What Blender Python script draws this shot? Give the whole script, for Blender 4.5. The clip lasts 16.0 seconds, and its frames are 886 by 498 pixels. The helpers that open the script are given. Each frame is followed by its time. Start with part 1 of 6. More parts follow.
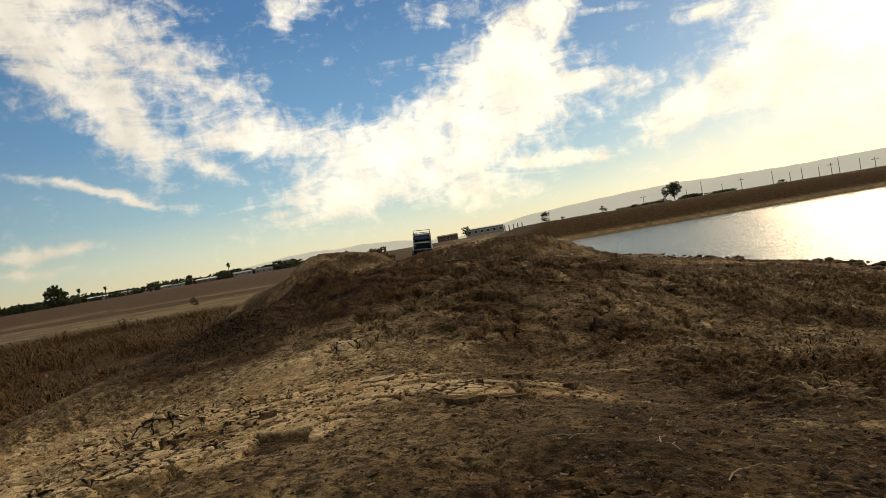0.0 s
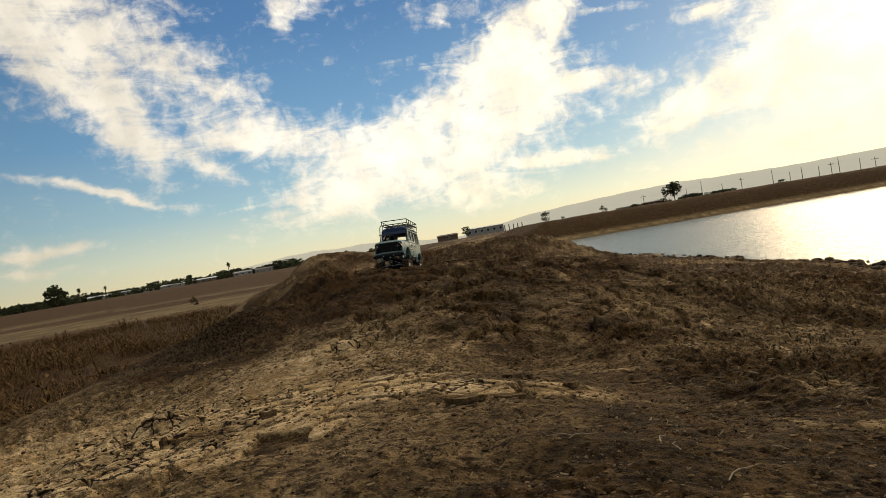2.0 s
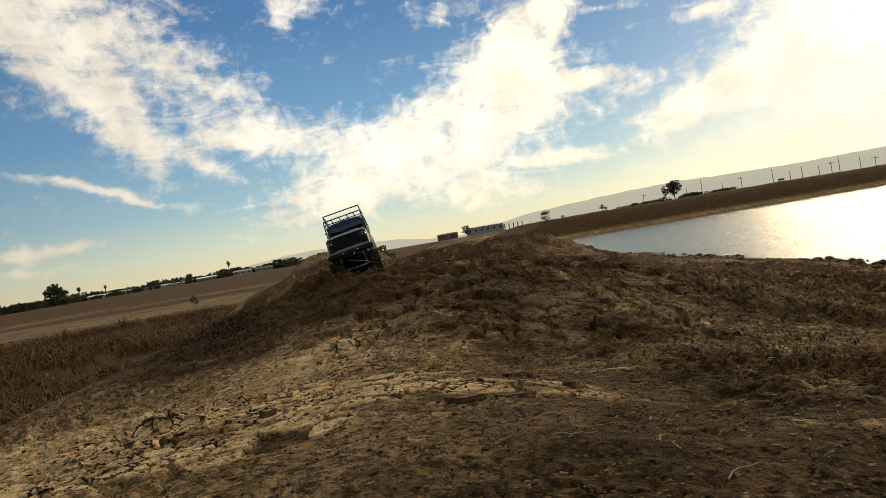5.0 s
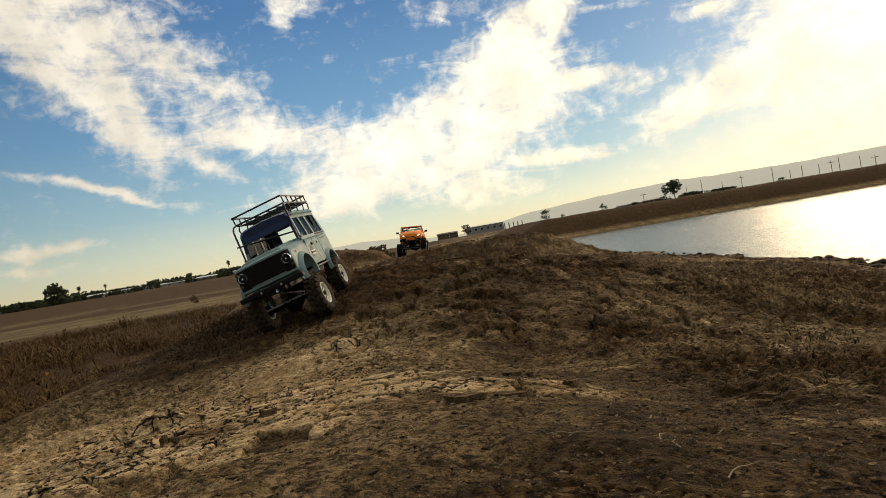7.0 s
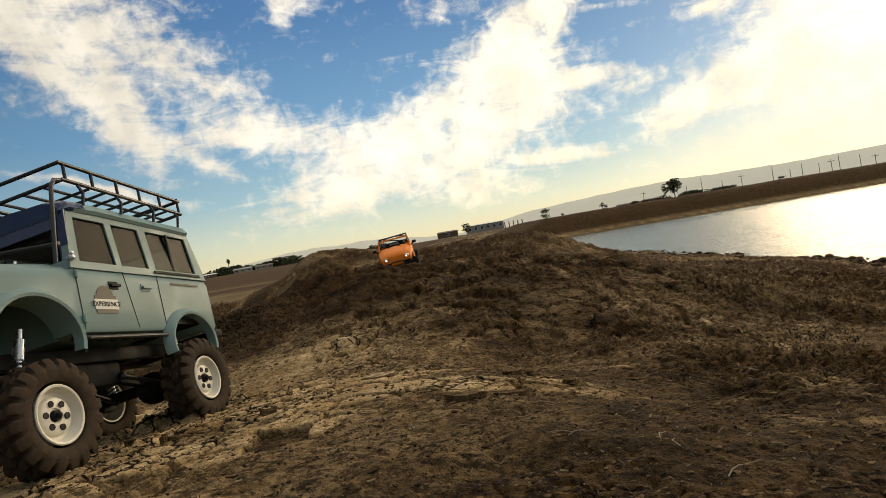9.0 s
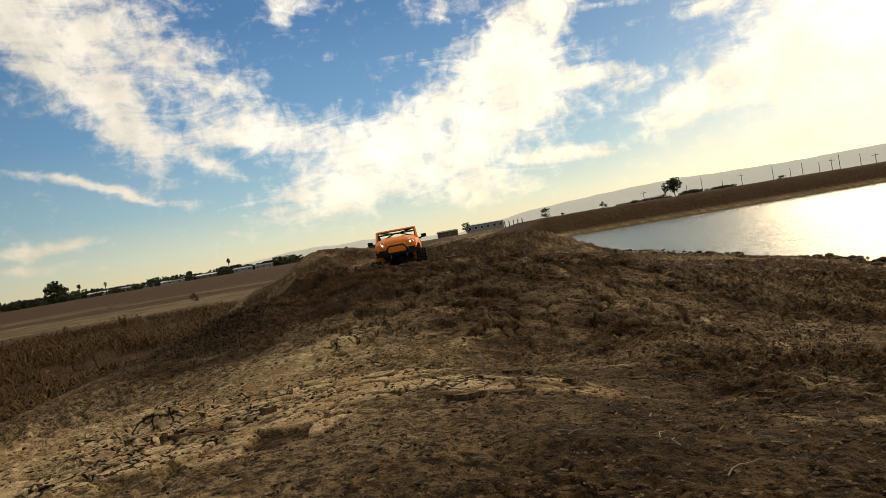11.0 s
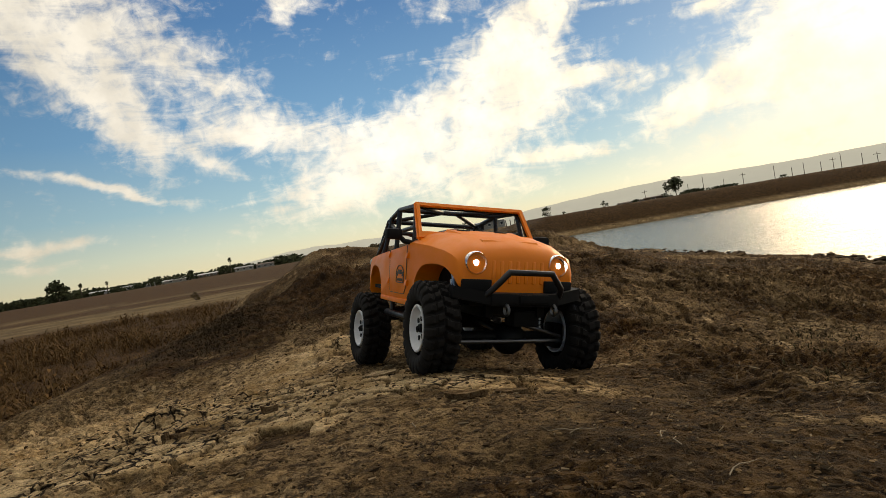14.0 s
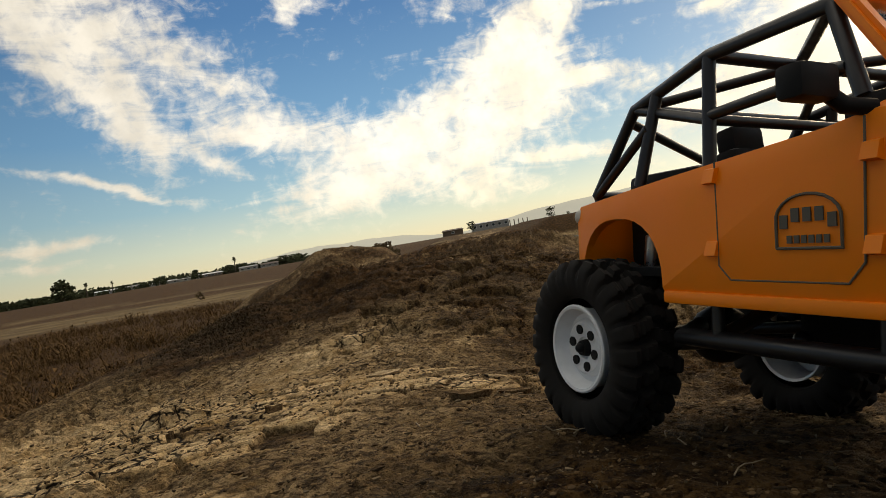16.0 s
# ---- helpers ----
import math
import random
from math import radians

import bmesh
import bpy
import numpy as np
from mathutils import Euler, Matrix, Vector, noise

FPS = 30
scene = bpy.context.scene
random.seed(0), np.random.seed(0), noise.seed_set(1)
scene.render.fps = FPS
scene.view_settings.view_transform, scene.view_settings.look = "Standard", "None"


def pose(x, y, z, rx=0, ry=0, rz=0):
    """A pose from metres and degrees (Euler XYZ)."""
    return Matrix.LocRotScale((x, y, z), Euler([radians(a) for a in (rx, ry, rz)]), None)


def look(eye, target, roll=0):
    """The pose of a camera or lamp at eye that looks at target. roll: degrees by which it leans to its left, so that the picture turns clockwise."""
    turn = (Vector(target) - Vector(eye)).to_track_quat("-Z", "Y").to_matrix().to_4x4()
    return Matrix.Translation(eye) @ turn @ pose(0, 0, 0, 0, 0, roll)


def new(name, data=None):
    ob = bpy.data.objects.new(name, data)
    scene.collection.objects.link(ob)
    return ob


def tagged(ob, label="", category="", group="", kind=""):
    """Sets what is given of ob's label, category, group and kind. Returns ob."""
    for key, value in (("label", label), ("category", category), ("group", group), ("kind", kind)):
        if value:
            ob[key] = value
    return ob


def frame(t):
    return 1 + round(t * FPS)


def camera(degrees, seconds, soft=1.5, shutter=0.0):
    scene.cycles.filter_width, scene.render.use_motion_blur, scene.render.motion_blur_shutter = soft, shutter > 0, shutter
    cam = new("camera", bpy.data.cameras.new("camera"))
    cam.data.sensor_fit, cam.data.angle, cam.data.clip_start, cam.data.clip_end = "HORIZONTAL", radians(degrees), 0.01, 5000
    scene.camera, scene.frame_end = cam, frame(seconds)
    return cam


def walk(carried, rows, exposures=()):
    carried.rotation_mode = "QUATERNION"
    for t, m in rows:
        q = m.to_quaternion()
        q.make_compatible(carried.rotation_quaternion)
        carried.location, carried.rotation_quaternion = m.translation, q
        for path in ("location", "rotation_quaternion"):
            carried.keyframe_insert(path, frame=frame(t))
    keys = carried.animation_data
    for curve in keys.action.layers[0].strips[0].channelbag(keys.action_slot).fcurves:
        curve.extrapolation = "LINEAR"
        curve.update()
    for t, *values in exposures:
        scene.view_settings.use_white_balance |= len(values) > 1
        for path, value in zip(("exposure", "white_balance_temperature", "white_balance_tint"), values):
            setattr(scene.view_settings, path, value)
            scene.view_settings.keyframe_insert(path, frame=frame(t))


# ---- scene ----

# ---- camera: stands on the crest, leaning to its right, and settles slowly ----
EYE = Vector((0.0, 0.0, 0.2))
LENS = 1103.6
cam = camera(70.78, 16.0, soft=0.7)
STAND = look(EYE, EYE + Vector((0, 1, -math.tan(0.01116))), -9.65)


def settle(up, side):
    return STAND @ pose(0, 0, 0, -math.degrees(up / LENS), math.degrees(side / LENS), 0)


walk(cam, [(t, settle(u, s)) for t, u, s in (
    (0, 0, 0), (2, 0.5, 0), (2.5, 1.6, 0), (4, 2.2, 0), (6.5, 3.3, 0), (7.5, 4.5, 0), (9, 6, 0), (11.5, 7.5, 0),
    (13, 7.7, 0), (13.5, 7.9, 0.5), (14, 8.9, 2), (14.5, 9.4, 4.5), (15, 9.5, 6), (15.5, 9.6, 8), (16, 9.6, 9))], [(0, 0.0, 7100, 10), (16, 0.0, 7100, 10)])

# ---- sky, clouds and the veiled sun ----
SUN_AZ, SUN_EL = 42.0, 15.0
# banks of cloud: azimuth, elevation, half width, half height, tilt, thickness
FAN_BANK = (
    (-29.3, 18.9, 7.1, 2.4, -52, 0.85), (-25.3, 14.0, 4.5, 1.8, -60, 0.85), (-30.6, 21.4, 4.1, 3.0, -40, 0.85), (-25.3, 20.3, 10.1, 3.8, -38, 0.57), (-19.6, 17.9, 6.6, 2.6, -40, 0.41),
    (-16.2, 15.9, 3.2, 0.8, -20, 0.42), (-13.6, 16.5, 1.4, 0.5, -10, 0.35), (-30.3, 9.3, 6.1, 0.5, -17, 0.95), (-25.9, 7.9, 3.0, 0.3, -19, 0.70), (-32.6, 4.1, 5.0, 0.5, 0, 1.08),
    (-33.2, 2.8, 3.6, 0.4, -7, 0.61), (-9.6, 22.2, 2.8, 1.3, 12, 0.85), (-10.9, 20.7, 1.0, 0.7, -50, 0.60), (-3.7, 20.8, 2.8, 1.3, 30, 0.28))
MIDDLE_BANK = (
    (-14.0, 11.7, 5.7, 1.5, -5, 1.15), (-19.1, 9.7, 2.3, 0.8, -28, 1.00), (-5.8, 9.3, 5.5, 2.1, 8, 0.90), (-8.6, 5.3, 6.3, 1.7, 2, 0.95), (1.5, 12.1, 5.5, 2.2, 8, 0.72),
    (0.4, 6.1, 7.7, 2.1, -5, 0.85), (7.6, 14.0, 4.6, 2.9, 28, 1.00), (10.6, 16.7, 3.8, 2.6, 40, 0.95), (13.7, 18.2, 3.0, 1.8, 20, 0.76), (9.6, 10.9, 5.4, 3.0, 0, 0.76),
    (16.7, 11.6, 4.7, 1.1, -5, 1.00), (5.1, 8.7, 6.6, 1.8, 0, 0.64), (12.2, 5.5, 5.5, 0.7, -6, 0.95), (3.7, 20.1, 4.0, 1.3, 10, 0.62), (5.2, 3.5, 5.1, 1.3, -5, 0.60))
SUN_BANK = (
    (33.1, 11.0, 5.0, 4.2, 0, 1.60), (25.7, 8.9, 6.1, 1.4, 6, 1.20), (22.4, 7.1, 3.6, 1.0, 5, 0.90), (25.4, 14.8, 2.0, 0.7, 8, 0.95), (34.4, 7.2, 6.1, 2.3, 0, 1.50),
    (32.1, 3.6, 8.5, 0.6, -1, 0.55), (19.6, 17.0, 3.1, 0.4, -2, 0.40), (27.9, 2.6, 10.3, 0.6, -2, 0.30))


class Nodes:
    """Short hand for a node tree."""

    def __init__(self, tree):
        self.tree = tree
        tree.nodes.clear()

    def add(self, kind, ins=(), **props):
        n = self.tree.nodes.new(kind)
        for k, v in props.items():
            setattr(n, k, v)
        for k, v in dict(ins).items():
            if isinstance(v, bpy.types.NodeSocket):
                self.tree.links.new(v, n.inputs[k])
            else:
                n.inputs[k].default_value = v
        return n

    def math(self, op, a, b=0.0, c=0.0, clamp=False):
        return self.add("ShaderNodeMath", {0: a, 1: b, 2: c}, operation=op, use_clamp=clamp).outputs[0]

    def vmath(self, op, a, b=(0, 0, 0)):
        return self.add("ShaderNodeVectorMath", {0: a, 1: b}, operation=op).outputs[0]

    def noise(self, vec, scale, detail=4.0, rough=0.55, distort=0.0):
        return self.add("ShaderNodeTexNoise", {"Vector": vec, "Scale": scale, "Detail": detail, "Roughness": rough, "Distortion": distort})

    def span(self, v, a, b, lo=0.0, hi=1.0, smooth=True):
        n = self.add("ShaderNodeMapRange", {0: v, 1: a, 2: b, 3: lo, 4: hi}, interpolation_type="SMOOTHSTEP" if smooth else "LINEAR")
        return n.outputs[0]

    def mix(self, f, a, b, mode="MIX"):
        n = self.add("ShaderNodeMix", data_type="RGBA", blend_type=mode)
        for k, v in ((0, f), (6, a), (7, b)):
            if isinstance(v, bpy.types.NodeSocket):
                self.tree.links.new(v, n.inputs[k])
            else:
                n.inputs[k].default_value = v if k == 0 else (*v, 1) if len(v) == 3 else v
        return n.outputs[2]


def build_sky():
    world = bpy.data.worlds.new("sky")
    scene.world = world
    world.use_nodes = True
    n = Nodes(world.node_tree)
    way = n.add("ShaderNodeTexCoord").outputs["Generated"]
    xyz = n.add("ShaderNodeSeparateXYZ", {0: way})
    x, y, z = xyz.outputs
    az = n.math("MULTIPLY", n.math("ARCTAN2", x, y), 57.2958)
    el = n.math("MULTIPLY", n.math("ARCSINE", z), 57.2958)
    flat = n.add("ShaderNodeCombineXYZ", {0: az, 1: el, 2: 0.0}).outputs[0]
    # wisps: the outline is torn by noise and drawn out along the wind
    big = n.noise(flat, 0.22, 3.0, 0.55)
    wind = n.add("ShaderNodeMapping", {0: flat, 2: (0, 0, 0.42), 3: (0.35, 1.25, 1)}).outputs[0]
    fine = n.noise(wind, 0.34, 9.0, 0.66, 0.9)
    curd = n.noise(flat, 0.75, 8.0, 0.6, 0.5)
    torn = n.add("ShaderNodeVectorMath", {0: n.vmath("SUBTRACT", big.outputs["Color"], (0.5, 0.5, 0.5)), 3: 2.0}, operation="SCALE").outputs[0]
    torn = n.vmath("ADD", flat, torn)
    total = 0.0
    for a, e, w, h, tilt, thick in FAN_BANK + MIDDLE_BANK + SUN_BANK:
        m = n.add("ShaderNodeMapping", {0: torn, 1: (a, e, 0), 2: (0, 0, radians(tilt)), 3: (w, h, 1)}, vector_type="TEXTURE").outputs[0]
        r2 = n.add("ShaderNodeVectorMath", {0: m, 1: m}, operation="DOT_PRODUCT").outputs["Value"]
        total = n.math("MULTIPLY_ADD", n.math("POWER", 0.42, r2), thick * 0.9, total)
    total = n.math("MINIMUM", total, 1.02)
    # clouds over the rest of the sky
    away = n.span(n.math("ABSOLUTE", az), 42.0, 60.0)
    high = n.span(el, 24.0, 32.0)
    rest = n.math("MULTIPLY", n.math("MAXIMUM", n.math("MULTIPLY", away, 0.45), high), n.span(n.noise(way, 2.2, 5.0).outputs[0], 0.32, 0.62, 0.0, 1.3))
    total = n.math("MAXIMUM", total, rest)
    body = n.math("ADD", total, n.math("MULTIPLY", n.math("SUBTRACT", fine.outputs[0], 0.5), 1.7))
    body = n.math("ADD", body, n.math("MULTIPLY", n.math("SUBTRACT", curd.outputs[0], 0.5), 1.35))
    cover = n.math("MULTIPLY", n.span(body, 0.12, 1.12), n.span(el, -0.5, 2.5))
    # light of the clouds: warm and bright towards the sun, cooler and darker away from it
    s = Vector((math.sin(radians(SUN_AZ)) * math.cos(radians(SUN_EL)), math.cos(radians(SUN_AZ)) * math.cos(radians(SUN_EL)), math.sin(radians(SUN_EL))))
    near = n.add("ShaderNodeVectorMath", {0: way, 1: s}, operation="DOT_PRODUCT").outputs["Value"]
    shade = n.span(n.noise(flat, 0.3, 5.0).outputs[0], 0.3, 0.7, 0.85, 1.08)
    white = n.mix(n.span(near, -0.2, 0.72, smooth=False), (0.28, 0.285, 0.29), (1.08, 1.07, 1.04))
    white = n.mix(n.span(near, 0.72, 0.93, smooth=False), white, (1.10, 1.06, 0.95))
    white = n.mix(1.0, white, n.add("ShaderNodeCombineXYZ", {0: shade, 1: shade, 2: shade}).outputs[0], "MULTIPLY")
    white = n.mix(n.span(el, 1.0, 9.0, 0.42, 0.0), white, (1.0, 0.88, 0.60), "MULTIPLY")
    over = n.span(el, 25.0, 50.0, 1.0, 1.75)
    white = n.mix(1.0, white, n.add("ShaderNodeCombineXYZ", {0: over, 1: n.math("MULTIPLY", over, 0.97), 2: n.math("MULTIPLY", over, 0.9)}).outputs[0], "MULTIPLY")
    aura = n.math("POWER", n.math("MAXIMUM", near, 0.0), 110.0)
    white = n.mix(aura, white, (1.7, 1.6, 1.35))
    air = n.add("ShaderNodeTexSky", sky_type="NISHITA", sun_disc=False, sun_elevation=radians(SUN_EL), sun_rotation=radians(SUN_AZ),
                air_density=1.0, dust_density=1.2, ozone_density=2.0)
    ramp = n.add("ShaderNodeValToRGB", {0: n.span(el, 0.0, 30.0, smooth=False)})
    stops = ((0.0, (0.86, 0.77, 0.50)), (0.08, (0.66, 0.74, 0.62)), (0.2, (0.33, 0.54, 0.66)), (0.4, (0.15, 0.35, 0.60)), (0.7, (0.065, 0.20, 0.45)), (1.0, (0.045, 0.14, 0.35)))
    while len(ramp.color_ramp.elements) < len(stops):
        ramp.color_ramp.elements.new(0.5)
    for e, (at, c) in zip(ramp.color_ramp.elements, stops):
        e.position, e.color = at, (*c, 1)
    blue = n.mix(0.15, ramp.outputs[0], n.mix(1.0, air.outputs[0], (0.10, 0.10, 0.10), "MULTIPLY"))
    dim = n.span(near, -0.2, 0.7, 0.55, 1.0)
    blue = n.mix(1.0, blue, n.add("ShaderNodeCombineXYZ", {0: dim, 1: dim, 2: dim}).outputs[0], "MULTIPLY")
    # thin veil towards the sun
    blue = n.mix(n.math("MULTIPLY", n.span(near, 0.985, 1.0), 0.5), blue, (1.08, 1.03, 0.90))
    haze = n.math("MULTIPLY", n.span(az, 12.0, 34.0), n.span(el, 2.0, 13.0, 1.0, 0.0))
    blue = n.mix(n.math("MULTIPLY", haze, 0.6), blue, (0.95, 0.93, 0.80))
    sky = n.mix(cover, blue, white)
    out = n.add("ShaderNodeBackground", {"Color": sky, "Strength": 1.1})
    n.add("ShaderNodeOutputWorld", {0: out.outputs[0]})
    lamp = bpy.data.lights.new("sun", "SUN")
    lamp.energy, lamp.angle, lamp.color = 1.75, radians(30), (1.0, 0.78, 0.50)
    new("sun", lamp).matrix_world = look(s * 50, (0, 0, 0))


build_sky()
scene.view_settings.exposure = 0.0

# ---- materials ----
def material(name, rough=0.7, metal=0.0):
    m = bpy.data.materials.new(name)
    m.use_nodes = True
    n = Nodes(m.node_tree)
    p = n.add("ShaderNodeBsdfPrincipled", {"Roughness": rough, "Metallic": metal})
    n.add("ShaderNodeOutputMaterial", {0: p.outputs[0]})
    return m, n, p


def link(n, p, key, value):
    if isinstance(value, bpy.types.NodeSocket):
        n.tree.links.new(value, p.inputs[key])
    else:
        p.inputs[key].default_value = (*value, 1) if key == "Base Color" else value


def bump(n, p, height, strength=0.5, distance=0.01):
    b = n.add("ShaderNodeBump", {"Strength": strength, "Distance": distance, "Height": height})
    n.tree.links.new(b.outputs[0], p.inputs["Normal"])


def soil_material():
    m, n, p = material("dry_soil", 0.95)
    at = n.add("ShaderNodeTexCoord").outputs["Object"]
    zone = n.add("ShaderNodeSeparateColor", {0: n.add("ShaderNodeVertexColor", layer_name="zone").outputs[0]}).outputs
    big = n.noise(at, 1.7, 4.0).outputs[0]
    mid = n.noise(at, 14.0, 7.0, 0.68).outputs[0]
    grain = n.noise(at, 120.0, 7.0, 0.75).outputs[0]
    straw = n.noise(n.add("ShaderNodeMapping", {0: at, 2: (0, 0, 0.6), 3: (160, 420, 200)}).outputs[0], 1.0, 4.0, 0.7, 1.5).outputs[0]
    specks = n.add("ShaderNodeTexVoronoi", {"Vector": at, "Scale": 420.0}).outputs["Distance"]
    dark = n.mix(n.span(mid, 0.3, 0.7), (0.030, 0.0155, 0.005), (0.165, 0.085, 0.025))
    dark = n.mix(n.span(big, 0.4, 0.6, 0.0, 0.5), dark, (0.075, 0.047, 0.018))
    pale = n.mix(n.span(mid, 0.3, 0.66), (0.42, 0.26, 0.10), (0.84, 0.61, 0.33))
    c = n.mix(zone[0], dark, pale)
    # pits are sunk and also darkened: their shade is put into the colour
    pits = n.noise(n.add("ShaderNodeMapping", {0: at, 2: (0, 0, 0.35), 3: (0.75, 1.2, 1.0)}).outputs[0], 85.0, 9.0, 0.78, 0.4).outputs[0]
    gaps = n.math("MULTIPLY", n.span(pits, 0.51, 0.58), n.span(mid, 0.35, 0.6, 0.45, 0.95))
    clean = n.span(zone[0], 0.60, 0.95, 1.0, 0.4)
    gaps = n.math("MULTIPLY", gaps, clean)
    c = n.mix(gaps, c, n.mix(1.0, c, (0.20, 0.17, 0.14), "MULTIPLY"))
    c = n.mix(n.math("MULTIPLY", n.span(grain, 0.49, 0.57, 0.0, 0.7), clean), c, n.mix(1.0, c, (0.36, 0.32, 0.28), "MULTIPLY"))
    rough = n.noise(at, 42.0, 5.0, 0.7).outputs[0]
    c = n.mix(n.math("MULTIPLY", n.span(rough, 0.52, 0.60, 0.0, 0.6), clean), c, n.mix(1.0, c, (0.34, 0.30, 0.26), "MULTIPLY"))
    c = n.mix(n.span(straw, 0.62, 0.72, 0.0, 0.5), c, (0.36, 0.26, 0.13))
    bent = n.vmath("ADD", at, n.add("ShaderNodeVectorMath", {0: n.noise(at, 40.0, 3.0).outputs["Color"], 3: 0.02}, operation="SCALE").outputs[0])
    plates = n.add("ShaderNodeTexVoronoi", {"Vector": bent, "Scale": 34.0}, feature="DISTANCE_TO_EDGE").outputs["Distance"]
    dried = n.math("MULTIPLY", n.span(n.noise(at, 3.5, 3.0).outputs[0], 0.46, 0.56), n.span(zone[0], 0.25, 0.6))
    # crack lines go near-black, with the shade inside them put into the colour
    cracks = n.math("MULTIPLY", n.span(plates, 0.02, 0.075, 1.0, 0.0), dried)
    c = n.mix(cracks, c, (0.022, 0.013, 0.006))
    # third zone: dark earth, which also holds the flank's painted shade
    c = n.mix(zone[2], c, n.mix(n.span(mid, 0.35, 0.65), (0.026, 0.013, 0.004), (0.105, 0.054, 0.018)))
    far = n.noise(at, 0.35, 6.0, 0.65).outputs[0]
    field = n.mix(n.span(far, 0.35, 0.65), (0.10, 0.066, 0.03), (0.20, 0.14, 0.066))
    c = n.mix(zone[1], c, field)
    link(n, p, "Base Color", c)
    link(n, p, "Specular IOR Level", 0.12)
    height = n.math("ADD", n.math("MULTIPLY", mid, 0.8), n.math("MULTIPLY", grain, 0.55))
    height = n.math("SUBTRACT", height, n.math("ADD", n.math("MULTIPLY", gaps, 0.45), n.math("MULTIPLY", specks, 0.14)))
    height = n.math("SUBTRACT", height, n.math("MULTIPLY", cracks, 0.9))
    bump(n, p, height, 1.0, 0.013)
    return m


def water_material():
    m, n, p = material("pond_water", 0.26)
    at = n.add("ShaderNodeTexCoord").outputs["Object"]
    st = n.add("ShaderNodeMapping", {0: at, 2: (0, 0, 0.3), 3: (0.6, 1.6, 1)}).outputs[0]
    a = n.noise(st, 3.0, 5.0, 0.6).outputs[0]
    b = n.noise(st, 14.0, 3.0, 0.5).outputs[0]
    link(n, p, "Base Color", (0.13, 0.15, 0.125))
    link(n, p, "IOR", 1.33)
    bump(n, p, n.math("ADD", a, n.math("MULTIPLY", b, 0.30)), 1.0, 0.075)
    return m


def plain(name, color, rough=0.6, metal=0.0, grain=0.15, scale=60.0, gloss=0.5):
    m, n, p = material(name, rough, metal)
    at = n.add("ShaderNodeTexCoord").outputs["Object"]
    v = n.noise(at, scale, 5.0, 0.6).outputs[0]
    dark = tuple(c * (1 - grain * 2) for c in color)
    light = tuple(min(1.0, c * (1 + grain)) for c in color)
    link(n, p, "Base Color", n.mix(v, dark, light))
    link(n, p, "Specular IOR Level", gloss)
    link(n, p, "Roughness", n.span(v, 0.3, 0.7, max(0.02, rough - 0.1), min(1.0, rough + 0.1)))
    return m


SOIL = soil_material()
WATER = water_material()

# ---- the ground: a levee crest with mounds, a pond on one side and lower fields on the other ----
WATER_Z = -0.6
CREST = ((-40, 0.030), (-2, 0.030), (0, 0.063), (0.45, 0.057), (0.75, 0.041), (1, 0.008), (1.25, -0.006), (1.7, 0.065), (2, 0.142), (2.4, 0.122), (2.75, 0.098), (3.1, 0.030), (3.5, -0.024), (4, 0.021), (4.5, 0.036), (4.9, 0.139), (5.6, 0.133), (6, 0.109), (6.5, -0.097), (7, -0.200), (8.5, -0.350), (12, -0.200), (20, 0.000), (40, 0.000))
EDGE = ((-40, -1.6), (0.5, -1.5), (1.3, -1.3), (1.6, -1.1), (2.0, -1.0), (2.6, -1.05), (3.2, -0.9), (4, -0.75), (5, -0.8), (6.5, -0.9), (40, -1.0))
MOUNDS = (  # x, y, height, reach along x, reach along y
    (0.75, 5, 0.140, 0.55, 0.8), (-0.98, 2.4, -0.120, 0.45, 0.5), (0.9, 3, -0.030, 0.4, 0.5), (-0.41, 2.1, -0.074, 0.13, 0.25), (-0.3, 2.1, 0.052, 0.12, 0.3), (0.13, 1.1, -0.040, 0.16, 0.2), (-0.45, 3.05, -0.073, 0.2, 0.25), (0.25, 0.7, -0.028, 0.15, 0.15), (-0.55, 1.1, -0.006, 0.15, 0.3), (-0.1, 1.3, 0.007, 0.15, 0.2), (-0.56, 2.5, 0.11, 0.19, 0.2), (-0.72, 2.15, 0.05, 0.16, 0.2), (0.02, 0.415, -0.012, 0.045, 0.03))
RIDGE = ((-3.4, -1.2), (-2.7, -0.45), (-2.4, -0.14), (-2.22, -0.03), (-1.83, 0.09), (-1.58, 0.26), (-1.4, 0.285), (-1.1, 0.25), (-0.84, 0.20), (-0.58, 0.13), (-0.46, -0.25), (-0.3, -1.2))  # x, top of the far heap


def curve_at(table, v):
    xs, ys = zip(*table)
    d = 0.12
    return (np.interp(v - d, xs, ys) + 2 * np.interp(v, xs, ys) + np.interp(v + d, xs, ys)) / 4


def soft(v, r):
    return 0.5 * (v + np.sqrt(v * v + r * r))


